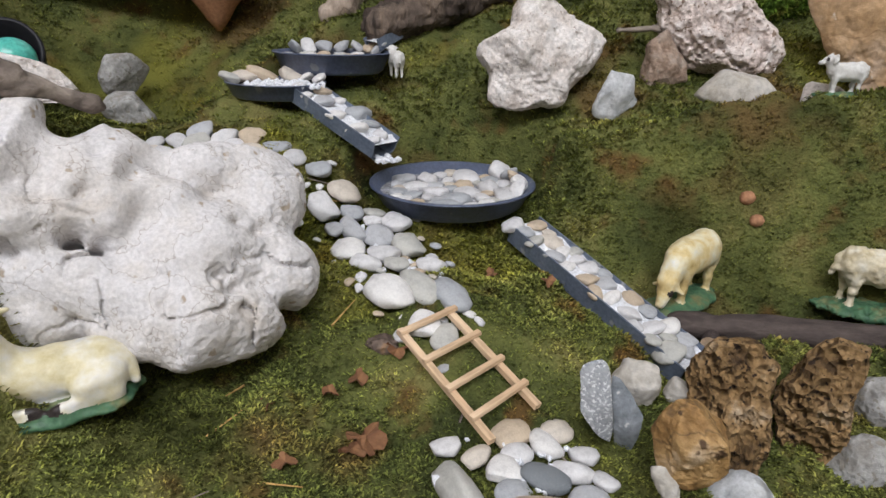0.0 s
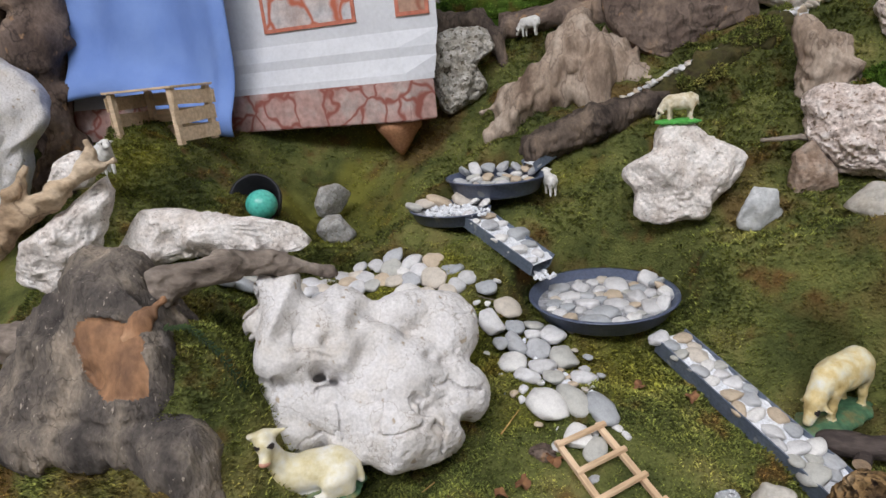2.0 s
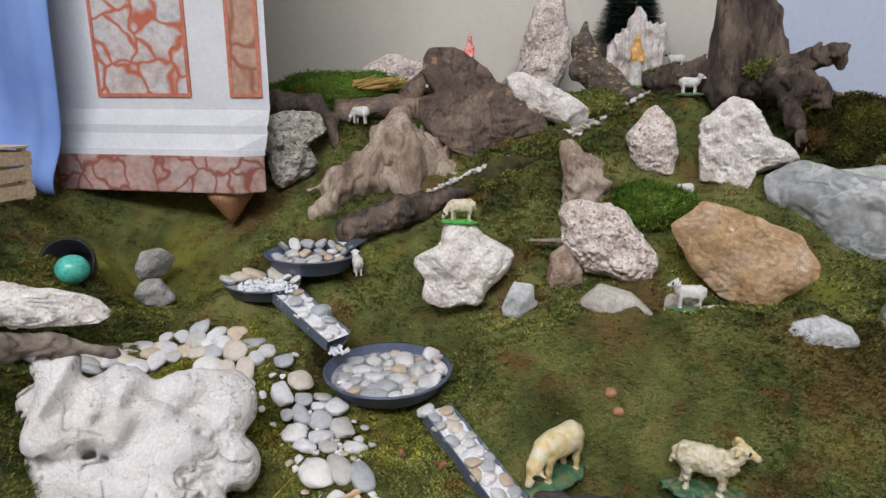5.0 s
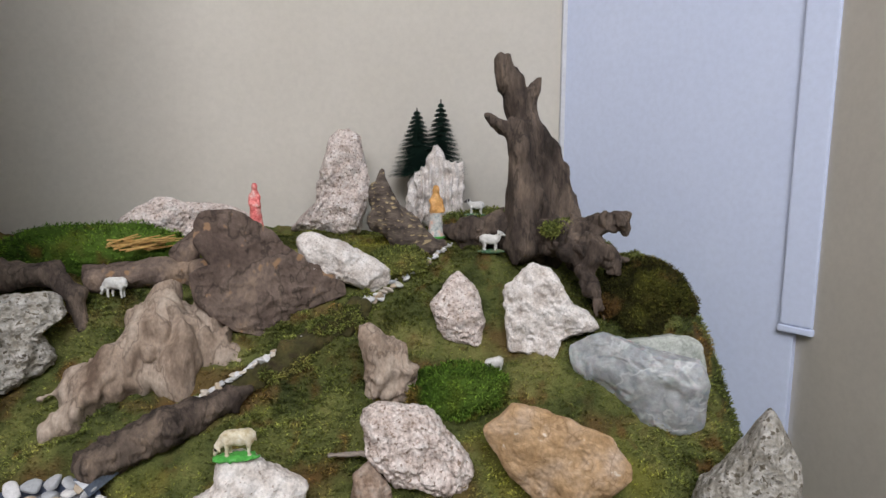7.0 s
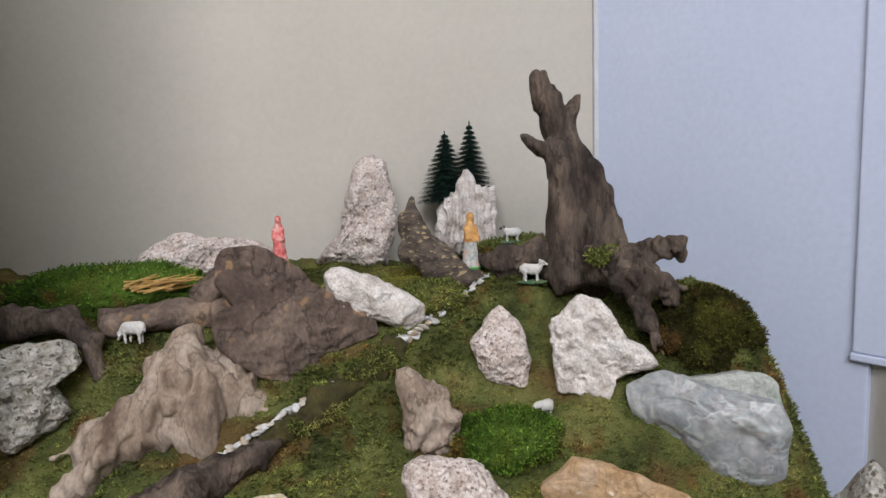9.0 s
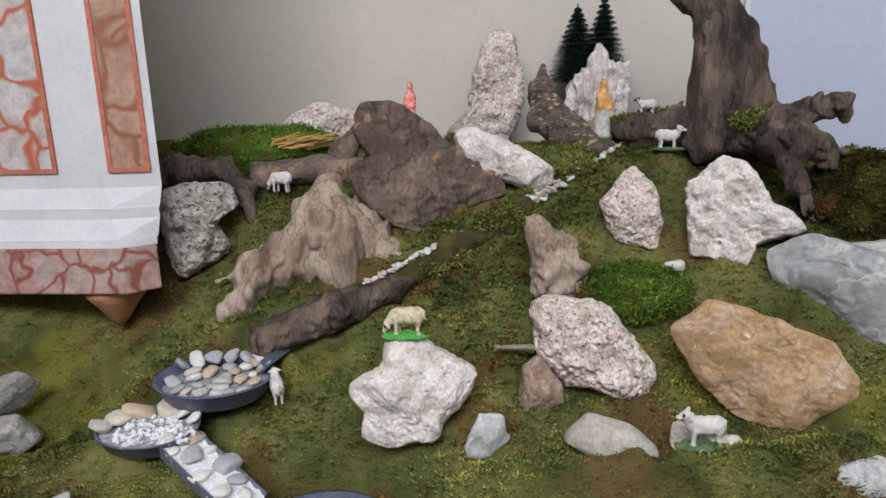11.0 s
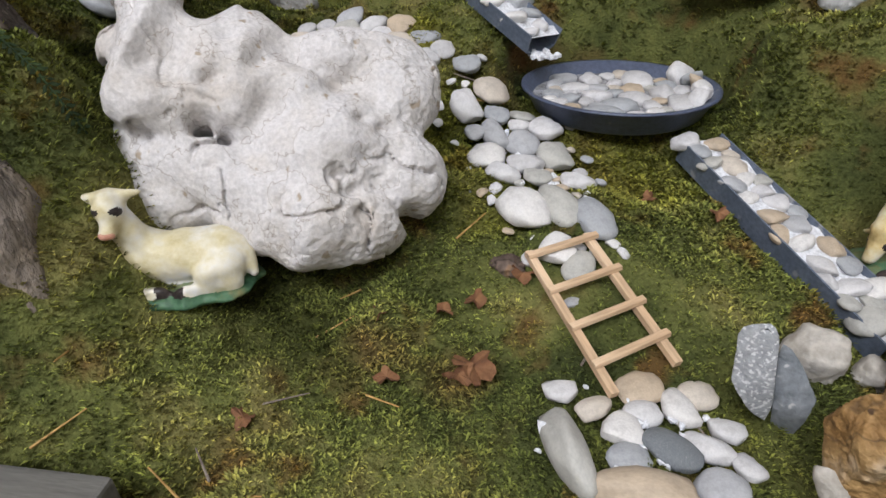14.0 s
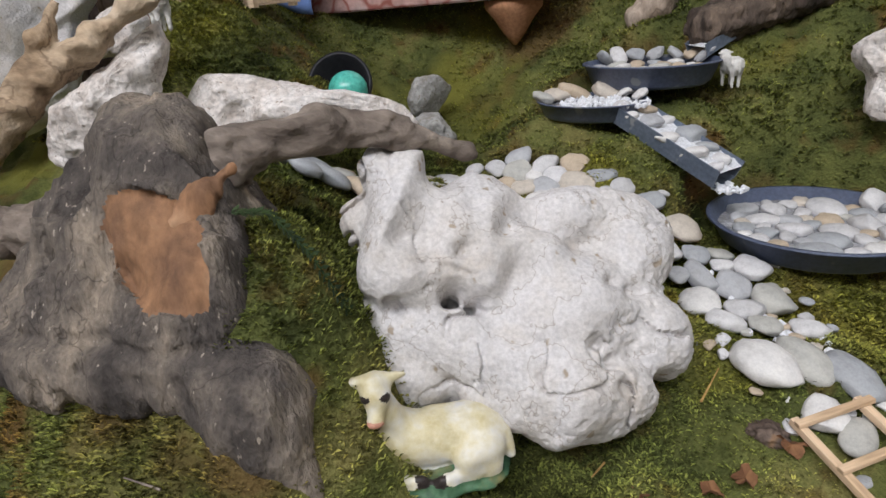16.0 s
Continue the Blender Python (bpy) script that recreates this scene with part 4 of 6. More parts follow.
rock("granite_chip", "flat speckled grey granite chip standing upright", MAT_GRANITE, (0.203, 0.583, 0.976), -6, [.012, .012, .012, .013, .014, .016, .019, .025, .036, .045, .043, .042, .040, .029, .023, .020, .018, .017, .016, .016, .017, .018, .019, .019, .021, .023, .026, .033, .044, .058, .035, .024, .019, .016, .014, .013], .009, lean=0, rough=.012, sub=4, style="facet", category="rock")
rock("dark_slate", "dark slate chip behind the granite", MAT_SLATE, (0.232, 0.592, 0.949), -9, [.016, .017, .018, .018, .018, .019, .020, .023, .027, .034, .044, .052, .030, .021, .016, .014, .012, .011, .011, .010, .011, .011, .012, .014, .016, .021, .031, .046, .050, .033, .025, .021, .019, .017, .016, .016], .009, lean=0, rough=.02, sub=4, style="facet", category="rock")
rock("pale_edge_stone", "pale curved flat stone at the front edge", MAT_CREAM, (0.258, 0.525, 0.931), -13, [.010, .010, .010, .011, .012, .013, .016, .018, .020, .023, .027, .030, .029, .028, .015, .008, .006, .005, .004, .004, .003, .003, .004, .005, .006, .008, .014, .034, .035, .028, .022, .019, .015, .013, .011, .011], .013, lean=0, rough=.085, sub=4, style="lump", category="rock")


# ---------------------------------------------------------------- old stump and branches
stump = thing("old_stump", "weathered grey gnarled tree stump with broken orange wood", "stump")
prims = [("e", (-0.535, 0.525, 1.262), (0.042, 0.040, 0.034), 0), ("c", (-0.535, 0.52, 1.24), (-0.560, 0.51, 1.18), 0.042, 0.070, 0), ("e", (-0.550, 0.520, 1.160), (0.110, 0.090, 0.080), 0),
         ("e", (-0.555, 0.470, 1.095), (0.150, 0.105, 0.066), 0), ("c", (-0.45, 0.460, 1.125), (-0.37, 0.430, 1.085), 0.060, 0.040, 0), ("c", (-0.37, 0.430, 1.085), (-0.325, 0.410, 1.02), 0.036, 0.014, 0),
         ("c", (-0.59, 0.50, 1.21), (-0.67, 0.44, 1.08), 0.028, 0.038, 0), ("c", (-0.49, 0.51, 1.25), (-0.445, 0.48, 1.17), 0.030, 0.040, 0), ("c", (-0.52, 0.49, 1.25), (-0.565, 0.44, 1.15), 0.018, 0.028, 0), ("c", (-0.475, 0.472, 1.215), (-0.425, 0.452, 1.175), 0.040, 0.036, 0)]
SPLIT_AT, SPLIT_OUT, SPLIT_ALONG = np.array([-0.450, 0.434, 1.199]), np.array([0.26, -0.78, 0.57]), np.array([0.79, -0.14, -0.55])
SPLIT_ACROSS = np.cross(SPLIT_OUT, SPLIT_ALONG)


def split_face(P):
    """How far inside the torn-off patch a point lies (1 in the middle, 0 at its rim), and its height over it."""
    q = P - SPLIT_AT
    wob = 0.25 * fbm(P * 28, 2, 66)
    return 1 - ((q @ SPLIT_ALONG) / 0.058) ** 2 - ((q @ SPLIT_ACROSS) / 0.037) ** 2 + wob, q @ SPLIT_OUT


def stump_relief(P):
    """Ribs running down, a seam across, knot holes, fine fibres and a torn-off patch."""
    q = P * np.array([1.0, 1.0, 0.30])
    upper = np.clip((P[:, 2] - 1.13) * 25, 0.15, 1)
    out = -0.008 * upper * (1 - 2 * np.abs(fbm(q * 22, 2, 61))) + 0.0024 * fbm(q * 110, 2, 62) + 0.004 * fbm(P * 30, 3, 63) + 0.002 * np.abs(fbm(P * 95, 2, 65))
    seam = np.abs(P[:, 2] - 1.135 - 0.012 * fbm(P * 9, 1, 64))
    out += 0.005 * np.exp(-(seam / 0.005) ** 2)
    for c, r, deep in (((-0.575, 0.435, 1.18), 0.018, 0.024), ((-0.52, 0.39, 1.07), 0.02, 0.012)):
        out += deep * np.exp(-np.sum((P - np.array(c)) ** 2, 1) / r ** 2)
    patch, over = split_face(P)
    grain = 0.0015 * fbm(P @ np.stack([SPLIT_ALONG * 25, SPLIT_ACROSS * 120, SPLIT_OUT * 40], 1), 2, 67)
    return out + np.where(patch > 0, np.maximum(0, over + 0.004 + grain) + 0.004, 0)


me = blob("trunk", prims, [MAT_STUMP], 0.0038, 0.025, relief=stump_relief)
me.materials.append(MAT_RAW)
mid = np.array([f.center[:] for f in me.polygons])
patch, over = split_face(mid)
me.polygons.foreach_set("material_index", ((patch > 0.02) & (np.abs(over) < 0.03)).astype(np.int32))
ob = new("trunk", me)
ob.parent = stump
wood("side_limb", "grey side limb", [(-0.60, 0.49, 1.185, 0.030), (-0.74, 0.475, 1.172, 0.023), (-0.85, 0.48, 1.162, 0.021), (-0.971, 0.49, 1.151, 0.020)], MAT_BRANCH, 0.005, 0.005, 34, 0.02, parent=stump)
wood("splinter", "raw orange splinter of broken wood", [(-0.440, 0.462, 1.212, 0.016), (-0.426, 0.472, 1.232, 0.011), (-0.412, 0.486, 1.248, 0.0035)], MAT_RAW, 0.0022, 0.003, 60, 0.012, parent=stump, squash=(1, 1, 0.45))
wood("branch", "long grey curving branch", [(-0.520, 0.515, 1.222, 0.024), (-0.455, 0.535, 1.247, 0.021), (-0.388, 0.575, 1.262, 0.017), (-0.340, 0.618, 1.248, 0.013), (-0.297, 0.661, 1.224, 0.0085)], MAT_BRANCH, 0.0028, 0.004, 40, 0.02, parent=stump, squash=(0.4, 1, 1))
wood("driftwood", "weathered pale brown driftwood root with spreading arms", [(-0.059, 1.535, 1.520, 0.036), (-0.075, 1.50, 1.480, 0.056), (-0.075, 1.475, 1.435, 0.066), (-0.145, 1.435, 1.385, 0.052), (-0.25, 1.38, 1.300, 0.034)], MAT_DRIFT, 0.0048, 0.016, 11, 0.05, squash=(1.4, 1.4, 0.7),
     more=[[(-0.10, 1.46, 1.42, 0.05), (-0.20, 1.435, 1.380, 0.028), (-0.287, 1.425, 1.355, 0.013)], [(-0.05, 1.495, 1.45, 0.062), (0.015, 1.50, 1.432, 0.052), (0.062, 1.485, 1.405, 0.034), (0.092, 1.475, 1.398, 0.016)], [(-0.04, 1.455, 1.40, 0.045), (-0.012, 1.43, 1.355, 0.024)], [(-0.02, 1.48, 1.43, 0.05), (0.035, 1.465, 1.37, 0.02)]])
wood("forked_branch", "forked pale brown driftwood branch leaning on rocks", [(-1.015, 0.52, 1.141, 0.042), (-0.945, 0.55, 1.203, 0.036), (-0.879, 0.59, 1.265, 0.032), (-0.804, 0.62, 1.315, 0.024), (-0.739, 0.64, 1.345, 0.018), (-0.689, 0.66, 1.374, 0.014), (-0.652, 0.68, 1.382, 0.007)], MAT_FORK, 0.0042, 0.007, 24, 0.012,
     more=[[(-0.688, 0.66, 1.379, 0.011), (-0.672, 0.66, 1.402, 0.009), (-0.671, 0.66, 1.422, 0.006)], [(-0.84, 0.60, 1.29, 0.022), (-0.80, 0.62, 1.350, 0.015), (-0.79, 0.64, 1.388, 0.010)]], squash=(0.5, 1, 1), category="branch")
wood("dark_tree_trunk", "dark brown hollow tree trunk in the shade", [(-1.78, 1.18, 1.25, 0.13), (-1.74, 1.18, 1.6, 0.11), (-1.72, 1.2, 2.1, 0.13)], MAT_BARKSLAB, 0.014, 0.03, 8, 0.05, category="tree trunk",
     more=[[(-1.50, 1.25, 1.22, 0.075), (-1.475, 1.26, 1.6, 0.05), (-1.47, 1.26, 2.1, 0.08)], [(-1.74, 1.2, 1.84, 0.10), (-1.48, 1.25, 1.86, 0.09)], [(-1.62, 1.31, 1.2, 0.06), (-1.62, 1.31, 2.1, 0.06)]])

snag = thing("dead_tree", "dead grey brown tree trunk with gnarled roots", "tree", (-0.008, 0, 0))
wood("trunk", "", [(0.86, 1.69, 1.62, 0.078), (0.845, 1.69, 1.76, 0.060), (0.812, 1.69, 1.90, 0.047), (0.785, 1.70, 1.98, 0.037), (0.762, 1.70, 2.035, 0.033), (0.744, 1.70, 2.085, 0.022)], MAT_SNAG, 0.0065, 0.007, 26, 0.012, parent=snag, squash=(1.5, 1.5, 0.35),
     more=[[(0.795, 1.69, 1.98, 0.030), (0.822, 1.685, 2.012, 0.015), (0.834, 1.68, 2.038, 0.004)], [(0.785, 1.635, 1.62, 0.052), (0.792, 1.645, 1.75, 0.040), (0.782, 1.655, 1.87, 0.036), (0.776, 1.66, 1.915, 0.028)],
           [(0.768, 1.66, 1.895, 0.026), (0.727, 1.67, 1.925, 0.015), (0.692, 1.68, 1.948, 0.009)], [(0.925, 1.66, 1.66, 0.036), (0.885, 1.675, 1.80, 0.028), (0.85, 1.68, 1.90, 0.02)]])
wood("root", "gnarled root", [(0.86, 1.60, 1.64, 0.055), (0.90, 1.53, 1.655, 0.042), (0.942, 1.485, 1.688, 0.026), (0.975, 1.47, 1.688, 0.019), (0.982, 1.47, 1.668, 0.012)], MAT_SNAG, 0.005, 0.009, 30, 0.015, parent=snag,
     more=[[(0.885, 1.52, 1.62, 0.045), (0.905, 1.465, 1.622, 0.038), (0.95, 1.455, 1.605, 0.022), (0.988, 1.455, 1.604, 0.005)], [(0.905, 1.465, 1.622, 0.034), (0.845, 1.475, 1.625, 0.022)], [(0.945, 1.455, 1.595, 0.02), (0.968, 1.45, 1.556, 0.005)],
           [(0.88, 1.47, 1.60, 0.026), (0.895, 1.425, 1.545, 0.019), (0.913, 1.40, 1.478, 0.007)]])
wood("side_root", "spreading low root", [(0.83, 1.65, 1.64, 0.06), (0.74, 1.69, 1.645, 0.052), (0.66, 1.72, 1.64, 0.042), (0.60, 1.75, 1.645, 0.022)], MAT_SNAG, 0.007, 0.010, 26, 0.02, parent=snag)
wood("bark_crescent", "dark curved horn of charred bark", [(0.429, 1.80, 1.80, 0.007), (0.422, 1.79, 1.75, 0.030), (0.440, 1.78, 1.68, 0.047), (0.49, 1.76, 1.632, 0.048), (0.555, 1.74, 1.60, 0.032), (0.598, 1.73, 1.58, 0.010)], MAT_CHAR, 0.006, 0.007, 30, 0.02, squash=(1, 1, 0.5))
wood("curved_log", "brown curved log arching from the moss", [(-0.60, 1.60, 1.54, 0.03), (-0.45, 1.62, 1.575, 0.035), (-0.34, 1.62, 1.575, 0.027), (-0.285, 1.60, 1.53, 0.021), (-0.265, 1.58, 1.46, 0.018)], MAT_SNAG, 0.006, 0.005, 26, 0.02, category="log")
wood("brown_log", "rough brown log lying behind the sheep", [(-0.26, 1.66, 1.555, 0.035), (-0.12, 1.67, 1.565, 0.04), (0.0, 1.66, 1.56, 0.03)], MAT_BARKSLAB, 0.007, 0.008, 24, 0.02, category="log")
wood("bark_log", "dark rough-barked log leading to the pool", [(-0.125, 1.262, 1.285, 0.036), (-0.01, 1.315, 1.325, 0.040), (0.09, 1.362, 1.352, 0.026), (0.13, 1.38, 1.365, 0.012)], MAT_SNAG, 0.005, 0.005, 46, 0.01, category="log")
mossy_log = wood("mossy_log", "moss-covered brown log along the stream", [(0.02, 1.36, 1.33, 0.02), (0.20, 1.44, 1.40, 0.034), (0.33, 1.52, 1.47, 0.034), (0.37, 1.56, 1.50, 0.02)], material("mossy_bark", [(0.035, 0.025, 0.012), (0.06, 0.055, 0.018), (0.10, 0.075, 0.025)], 30, 0.95, 1.0, 160), 0.006, 0.008, 28, 0.02, category="log")
wood("lower_log", "smooth dark log lying beside the sheep", [(0.34, 0.805, 0.945, 0.016), (0.45, 0.80, 0.945, 0.019), (0.60, 0.79, 0.945, 0.021), (0.80, 0.77, 0.945, 0.022)], MAT_DARKLOG, 0.005, 0.003, 40, 0.01, squash=(0.3, 1, 1), category="log")
wood("thin_twig", "thin grey forked twig", [(0.30, 1.235, 1.285, 0.004), (0.36, 1.225, 1.29, 0.005), (0.42, 1.215, 1.285, 0.006)], MAT_BRANCH, 0.0022, 0.0012, 60, 0.004, more=[[(0.36, 1.225, 1.29, 0.004), (0.41, 1.21, 1.27, 0.004)]], category="twig")

# ---------------------------------------------------------------- water course
def dish(name, label, at, r, depth, sx=1.0, sy=1.0, yaw=0.0, tilt=(0, 0), bed=0.5):
    """Round plastic saucer with a rolled rim and a bed of wet gravel."""
    root = thing(name, label, "saucer", at, (tilt[0], tilt[1], yaw))
    bm = bmesh.new()
    prof = [(0.0, 0.0), (r * 0.80, 0.0), (r * 0.86, depth * 0.15), (r * 0.965, depth * 0.92), (r, depth * 0.93), (r, depth), (r * 0.95, depth), (r * 0.82, depth * 0.14), (r * 0.78, 0.004), (0.0, 0.004)]
    n = 56
    rings = []
    for q, z in prof:
        rings.append([bm.verts.new((q * sx * math.cos(2 * math.pi * j / n), q * sy * math.sin(2 * math.pi * j / n), z)) for j in range(n)])
    for A, B in zip(rings, rings[1:]):
        for j in range(n):
            bm.faces.new((A[j], A[(j + 1) % n], B[(j + 1) % n], B[j]))
    bmesh.ops.remove_doubles(bm, verts=bm.verts, dist=1e-5)
    part("shell", bm, MAT_PLASTIC, root, smooth=True)
    bm = bmesh.new()
    bmesh.ops.create_circle(bm, cap_ends=True, segments=40, radius=1)
    rr = r * (0.82 + 0.12 * bed)
    bmesh.ops.transform(bm, matrix=Matrix.Translation((0, 0, depth * bed)) @ Matrix.Diagonal((rr * sx, rr * sy, 1, 1)), verts=bm.verts)
    part("gravel_bed", bm, MAT_WATERBED, root, "wet pale gravel bed")
    return root


PEBBLES = []
for v in range(10):
    d, F = sphere(3)
    rs = np.random.RandomState(50 + v)
    sx, sy, sz = 0.5, 0.5 * rs.uniform(0.62, 0.95), 0.5 * rs.uniform(0.40, 0.62)
    q = np.sign(d) * np.abs(d) ** 0.92 * np.array([sx, sy, sz])
    q = q * (1 + 0.20 * fbm(d * 1.2 + v * 9, 2, v)[:, None])
    for _ in range(5):
        nrm = rs.randn(3) * np.array([1, 1, 0.5])
        nrm /= np.linalg.norm(nrm)
        s = q @ nrm
        q = q - nrm * (0.85 * np.maximum(0, s - s.max() * rs.uniform(0.72, 0.9)))[:, None]
    PEBBLES.append(make_mesh("pebble", q, F, MAT_PEBBLE))


def pebble(x, y, z, size, yaw=None, tilt=10, variant=None, aspect=1.0, label="smooth rounded river pebble", group="stream pebbles", name="pebble"):
    ob = new(name, PEBBLES[RNG.randint(len(PEBBLES)) if variant is None else variant])
    lie = Matrix.Identity(4)
    if group in ("path pebbles", "paving pebbles"):  # flat on the slope
        up = Vector((gz(x - 0.02, y) - gz(x + 0.02, y), gz(x, y - 0.02) - gz(x, y + 0.02), 0.04))
        lie = Vector((0, 0, 1)).rotation_difference(up).to_matrix().to_4x4()
    turn = pose(0, 0, 0, RNG.uniform(-tilt, tilt), RNG.uniform(-tilt, tilt), RNG.uniform(0, 360) if yaw is None else yaw)
    ob.matrix_world = Matrix.Translation((x, y, z)) @ lie @ turn @ Matrix.Diagonal((size, size * aspect, size * 0.85, 1))
    return tagged(ob, label, "pebble", group)


def scatter(inside, zfun, count, sizes, tries=9000, tilt=14, gap=0.72, **kw):
    """Fill an area with pebbles that hardly overlap, the large ones first."""
    done = []
    (x0, y0, x1, y1), test = inside
    for k in range(tries):
        if len(done) >= count:
            break
        s = sizes[1] - (sizes[1] - sizes[0]) * min(1, len(done) / count) ** 0.6
        s *= RNG.uniform(0.85, 1.1)
        x, y = RNG.uniform(x0, x1), RNG.uniform(y0, y1)
        if not test(x, y) or any((x - a) ** 2 + (y - b) ** 2 < (gap * (s + c) / 2) ** 2 for a, b, c in done):
            continue
        done.append((x, y, s))
        pebble(x, y, zfun(x, y), s, tilt=tilt, **kw)
    return done


def gutter(name, label, a, b, width, depth):
    """Open half-round gutter from a to b, its floor at those heights."""
    a, b = Vector(a), Vector(b)
    root = thing(name, label, "gutter")
    ahead = (b - a).normalized()
    side = ahead.cross(Vector((0, 0, 1))).normalized()
    up = side.cross(ahead)
    bm = bmesh.new()
    sec = [(-1.0, 1.0), (-0.93, 1.0), (-0.80, 0.25), (-0.5, 0.07), (0.5, 0.07), (0.80, 0.25), (0.93, 1.0), (1.0, 1.0), (0.88, 0.15), (0.55, 0.0), (-0.55, 0.0), (-0.88, 0.15)]
    rings = [[bm.verts.new(p + side * (u * width / 2) + up * (v * depth)) for u, v in sec] for p in (a, (a + b) / 2, b)]
    for A, B in zip(rings, rings[1:]):
        for j in range(len(sec)):
            k = (j + 1) % len(sec)
            bm.faces.new((A[j], A[k], B[k], B[j]))
    bm.faces.new(rings[0])
    bm.faces.new(rings[-1])
    part("channel", bm, MAT_GUTTER, root)
    bm = bmesh.new()
    n = 24
    V = [[bm.verts.new(a.lerp(b, j / n) + side * (s * width * 0.455) + up * (depth * (0.84 + 0.08 * math.sin(j * 2.1 + s)))) for s in (-1, -0.3, 0.3, 1)] for j in range(n + 1)]
    for A, B in zip(V, V[1:]):
        for j in range(3):
            bm.faces.new((A[j], A[j + 1], B[j + 1], B[j]))
    part("gravel_bed", bm, MAT_GRAVEL, root, "white gravel bed", True)
    dx = b - a
    flat = Vector((dx.x, dx.y))
    L2 = flat.length_squared

    def test(x, y):
        q = Vector((x - a.x, y - a.y))
        t = q.dot(flat) / L2
        return 0.02 < t < 0.98 and abs(q.x * flat.y - q.y * flat.x) / math.sqrt(L2) < width * 0.38

    def zf(x, y):
        t = Vector((x - a.x, y - a.y)).dot(flat) / L2
        return a.z + dx.z * t + depth * 0.92
    box_ = (min(a.x, b.x) - width, min(a.y, b.y) - width, max(a.x, b.x) + width, max(a.y, b.y) + width)
    return (box_, test), zf


dish("round_saucer", "round dark blue plastic saucer filled with wet stones", (0.032, 0.998, 1.034), 0.128, 0.034, bed=0.52)
scatter(((-0.1, 0.86, 0.17, 1.14), lambda x, y: (x - 0.032) ** 2 + (y - 1.0) ** 2 < 0.095 ** 2), lambda x, y: 1.0535, 40, (0.022, 0.058), tilt=6, gap=0.74)
for k in range(6):
    t = -0.3 + k * 0.22
    pebble(0.032 + 0.104 * math.cos(t), 1.0 + 0.104 * math.sin(t), 1.066, RNG.uniform(0.026, 0.044), tilt=60)
dish("upper_saucer", "dark blue plastic saucer with pale stones under the log", (-0.205, 1.205, 1.205), 0.108, 0.036, 1.0, 0.85, -8)
scatter(((-0.32, 1.11, -0.09, 1.3), lambda x, y: ((x + 0.205) / 0.085) ** 2 + ((y - 1.205) / 0.072) ** 2 < 1), lambda x, y: 1.230, 22, (0.020, 0.042), tilt=12)
for k in range(7):
    t = 0.5 + k * 0.36
    pebble(-0.205 + 0.09 * math.cos(t), 1.205 + 0.075 * math.sin(t), 1.245, 0.036, tilt=50)
dish("small_saucer", "small dark plastic saucer with white gravel and stones", (-0.275, 1.100, 1.172), 0.088, 0.026, 1.0, 0.8, -15, bed=0.8)
for x, y, s in ((-0.335, 1.115, 0.045), (-0.31, 1.135, 0.055), (-0.26, 1.145, 0.055), (-0.23, 1.135, 0.03), (-0.345, 1.085, 0.04), (-0.205, 1.12, 0.028)):
    pebble(x, y, 1.203, s, tilt=25)
area, zf = gutter("short_gutter", "short blue grey plastic gutter with stones and gravel", (-0.222, 1.078, 1.168), (-0.080, 1.008, 1.098), 0.066, 0.03)
scatter(area, zf, 26, (0.018, 0.046), tilt=12)
area, zf = gutter("long_gutter", "long blue grey plastic gutter filled with river stones", (0.137, 0.925, 1.004), (0.332, 0.722, 0.914), 0.060, 0.034)
scatter(area, zf, 80, (0.016, 0.040), tilt=14, gap=0.62)
gutter("spill_gutter", "blue grey plastic spout leaning under the log", (-0.075, 1.30, 1.275), (-0.135, 1.245, 1.238), 0.05, 0.025)


def gravel(name, label, spots, size, count, seed, zoff=0.004):
    """Small white chips lying round the given spots."""
    rs = np.random.RandomState(seed)
    d, F = sphere(1)
    V, Q, n = [], [], 0
    for x, y, r, z in spots:
        for _ in range(count):
            a, q = rs.uniform(0, 6.28), r * math.sqrt(rs.rand())
            px, py = x + q * math.cos(a), y + q * math.sin(a)
            s = size * rs.uniform(0.5, 1.2)
            base = gz(px, py) + zoff if z is None else z
            V.append(d * s * rs.uniform(0.5, 1, 3) * (1 + 0.2 * rs.randn(len(d), 1)) + (px, py, base))
            Q.append(F + n)
            n += len(d)
    return tagged(new(name, make_mesh(name, np.concatenate(V), np.concatenate(Q), MAT_GRAVEL, False)), label, "gravel", kind="stuff")


gravel("white_gravel", "white gravel chips in the saucer", [(-0.27, 1.09, 0.05, 1.195)], 0.006, 150, 2)
gravel("white_gravel", "white gravel chips by the gutter", [(-0.215, 1.075, 0.03, 1.195), (-0.07, 0.995, 0.02, 1.098)], 0.006, 40, 3)

# pebble path round the boulder, then the steps to the ladder
PATH_LINE = [(-0.56, 0.70), (-0.50, 0.80), (-0.42, 0.90), (-0.34, 0.935), (-0.24, 0.925), (-0.16, 0.90), (-0.095, 0.87), (-0.045, 0.83), (-0.01, 0.79), (0.015, 0.745)]
PATH_WIDE = [0.045, 0.05, 0.055, 0.055, 0.05, 0.045, 0.066, 0.078, 0.074, 0.052]


def near_path(x, y):
    for (ax, ay), (bx, by), w0, w1 in zip(PATH_LINE, PATH_LINE[1:], PATH_WIDE, PATH_WIDE[1:]):
        t = max(0, min(1, ((x - ax) * (bx - ax) + (y - ay) * (by - ay)) / ((bx - ax) ** 2 + (by - ay) ** 2)))
        if math.hypot(x - ax - t * (bx - ax), y - ay - t * (by - ay)) < w0 + t * (w1 - w0) - 0.012:
            return True
    return False


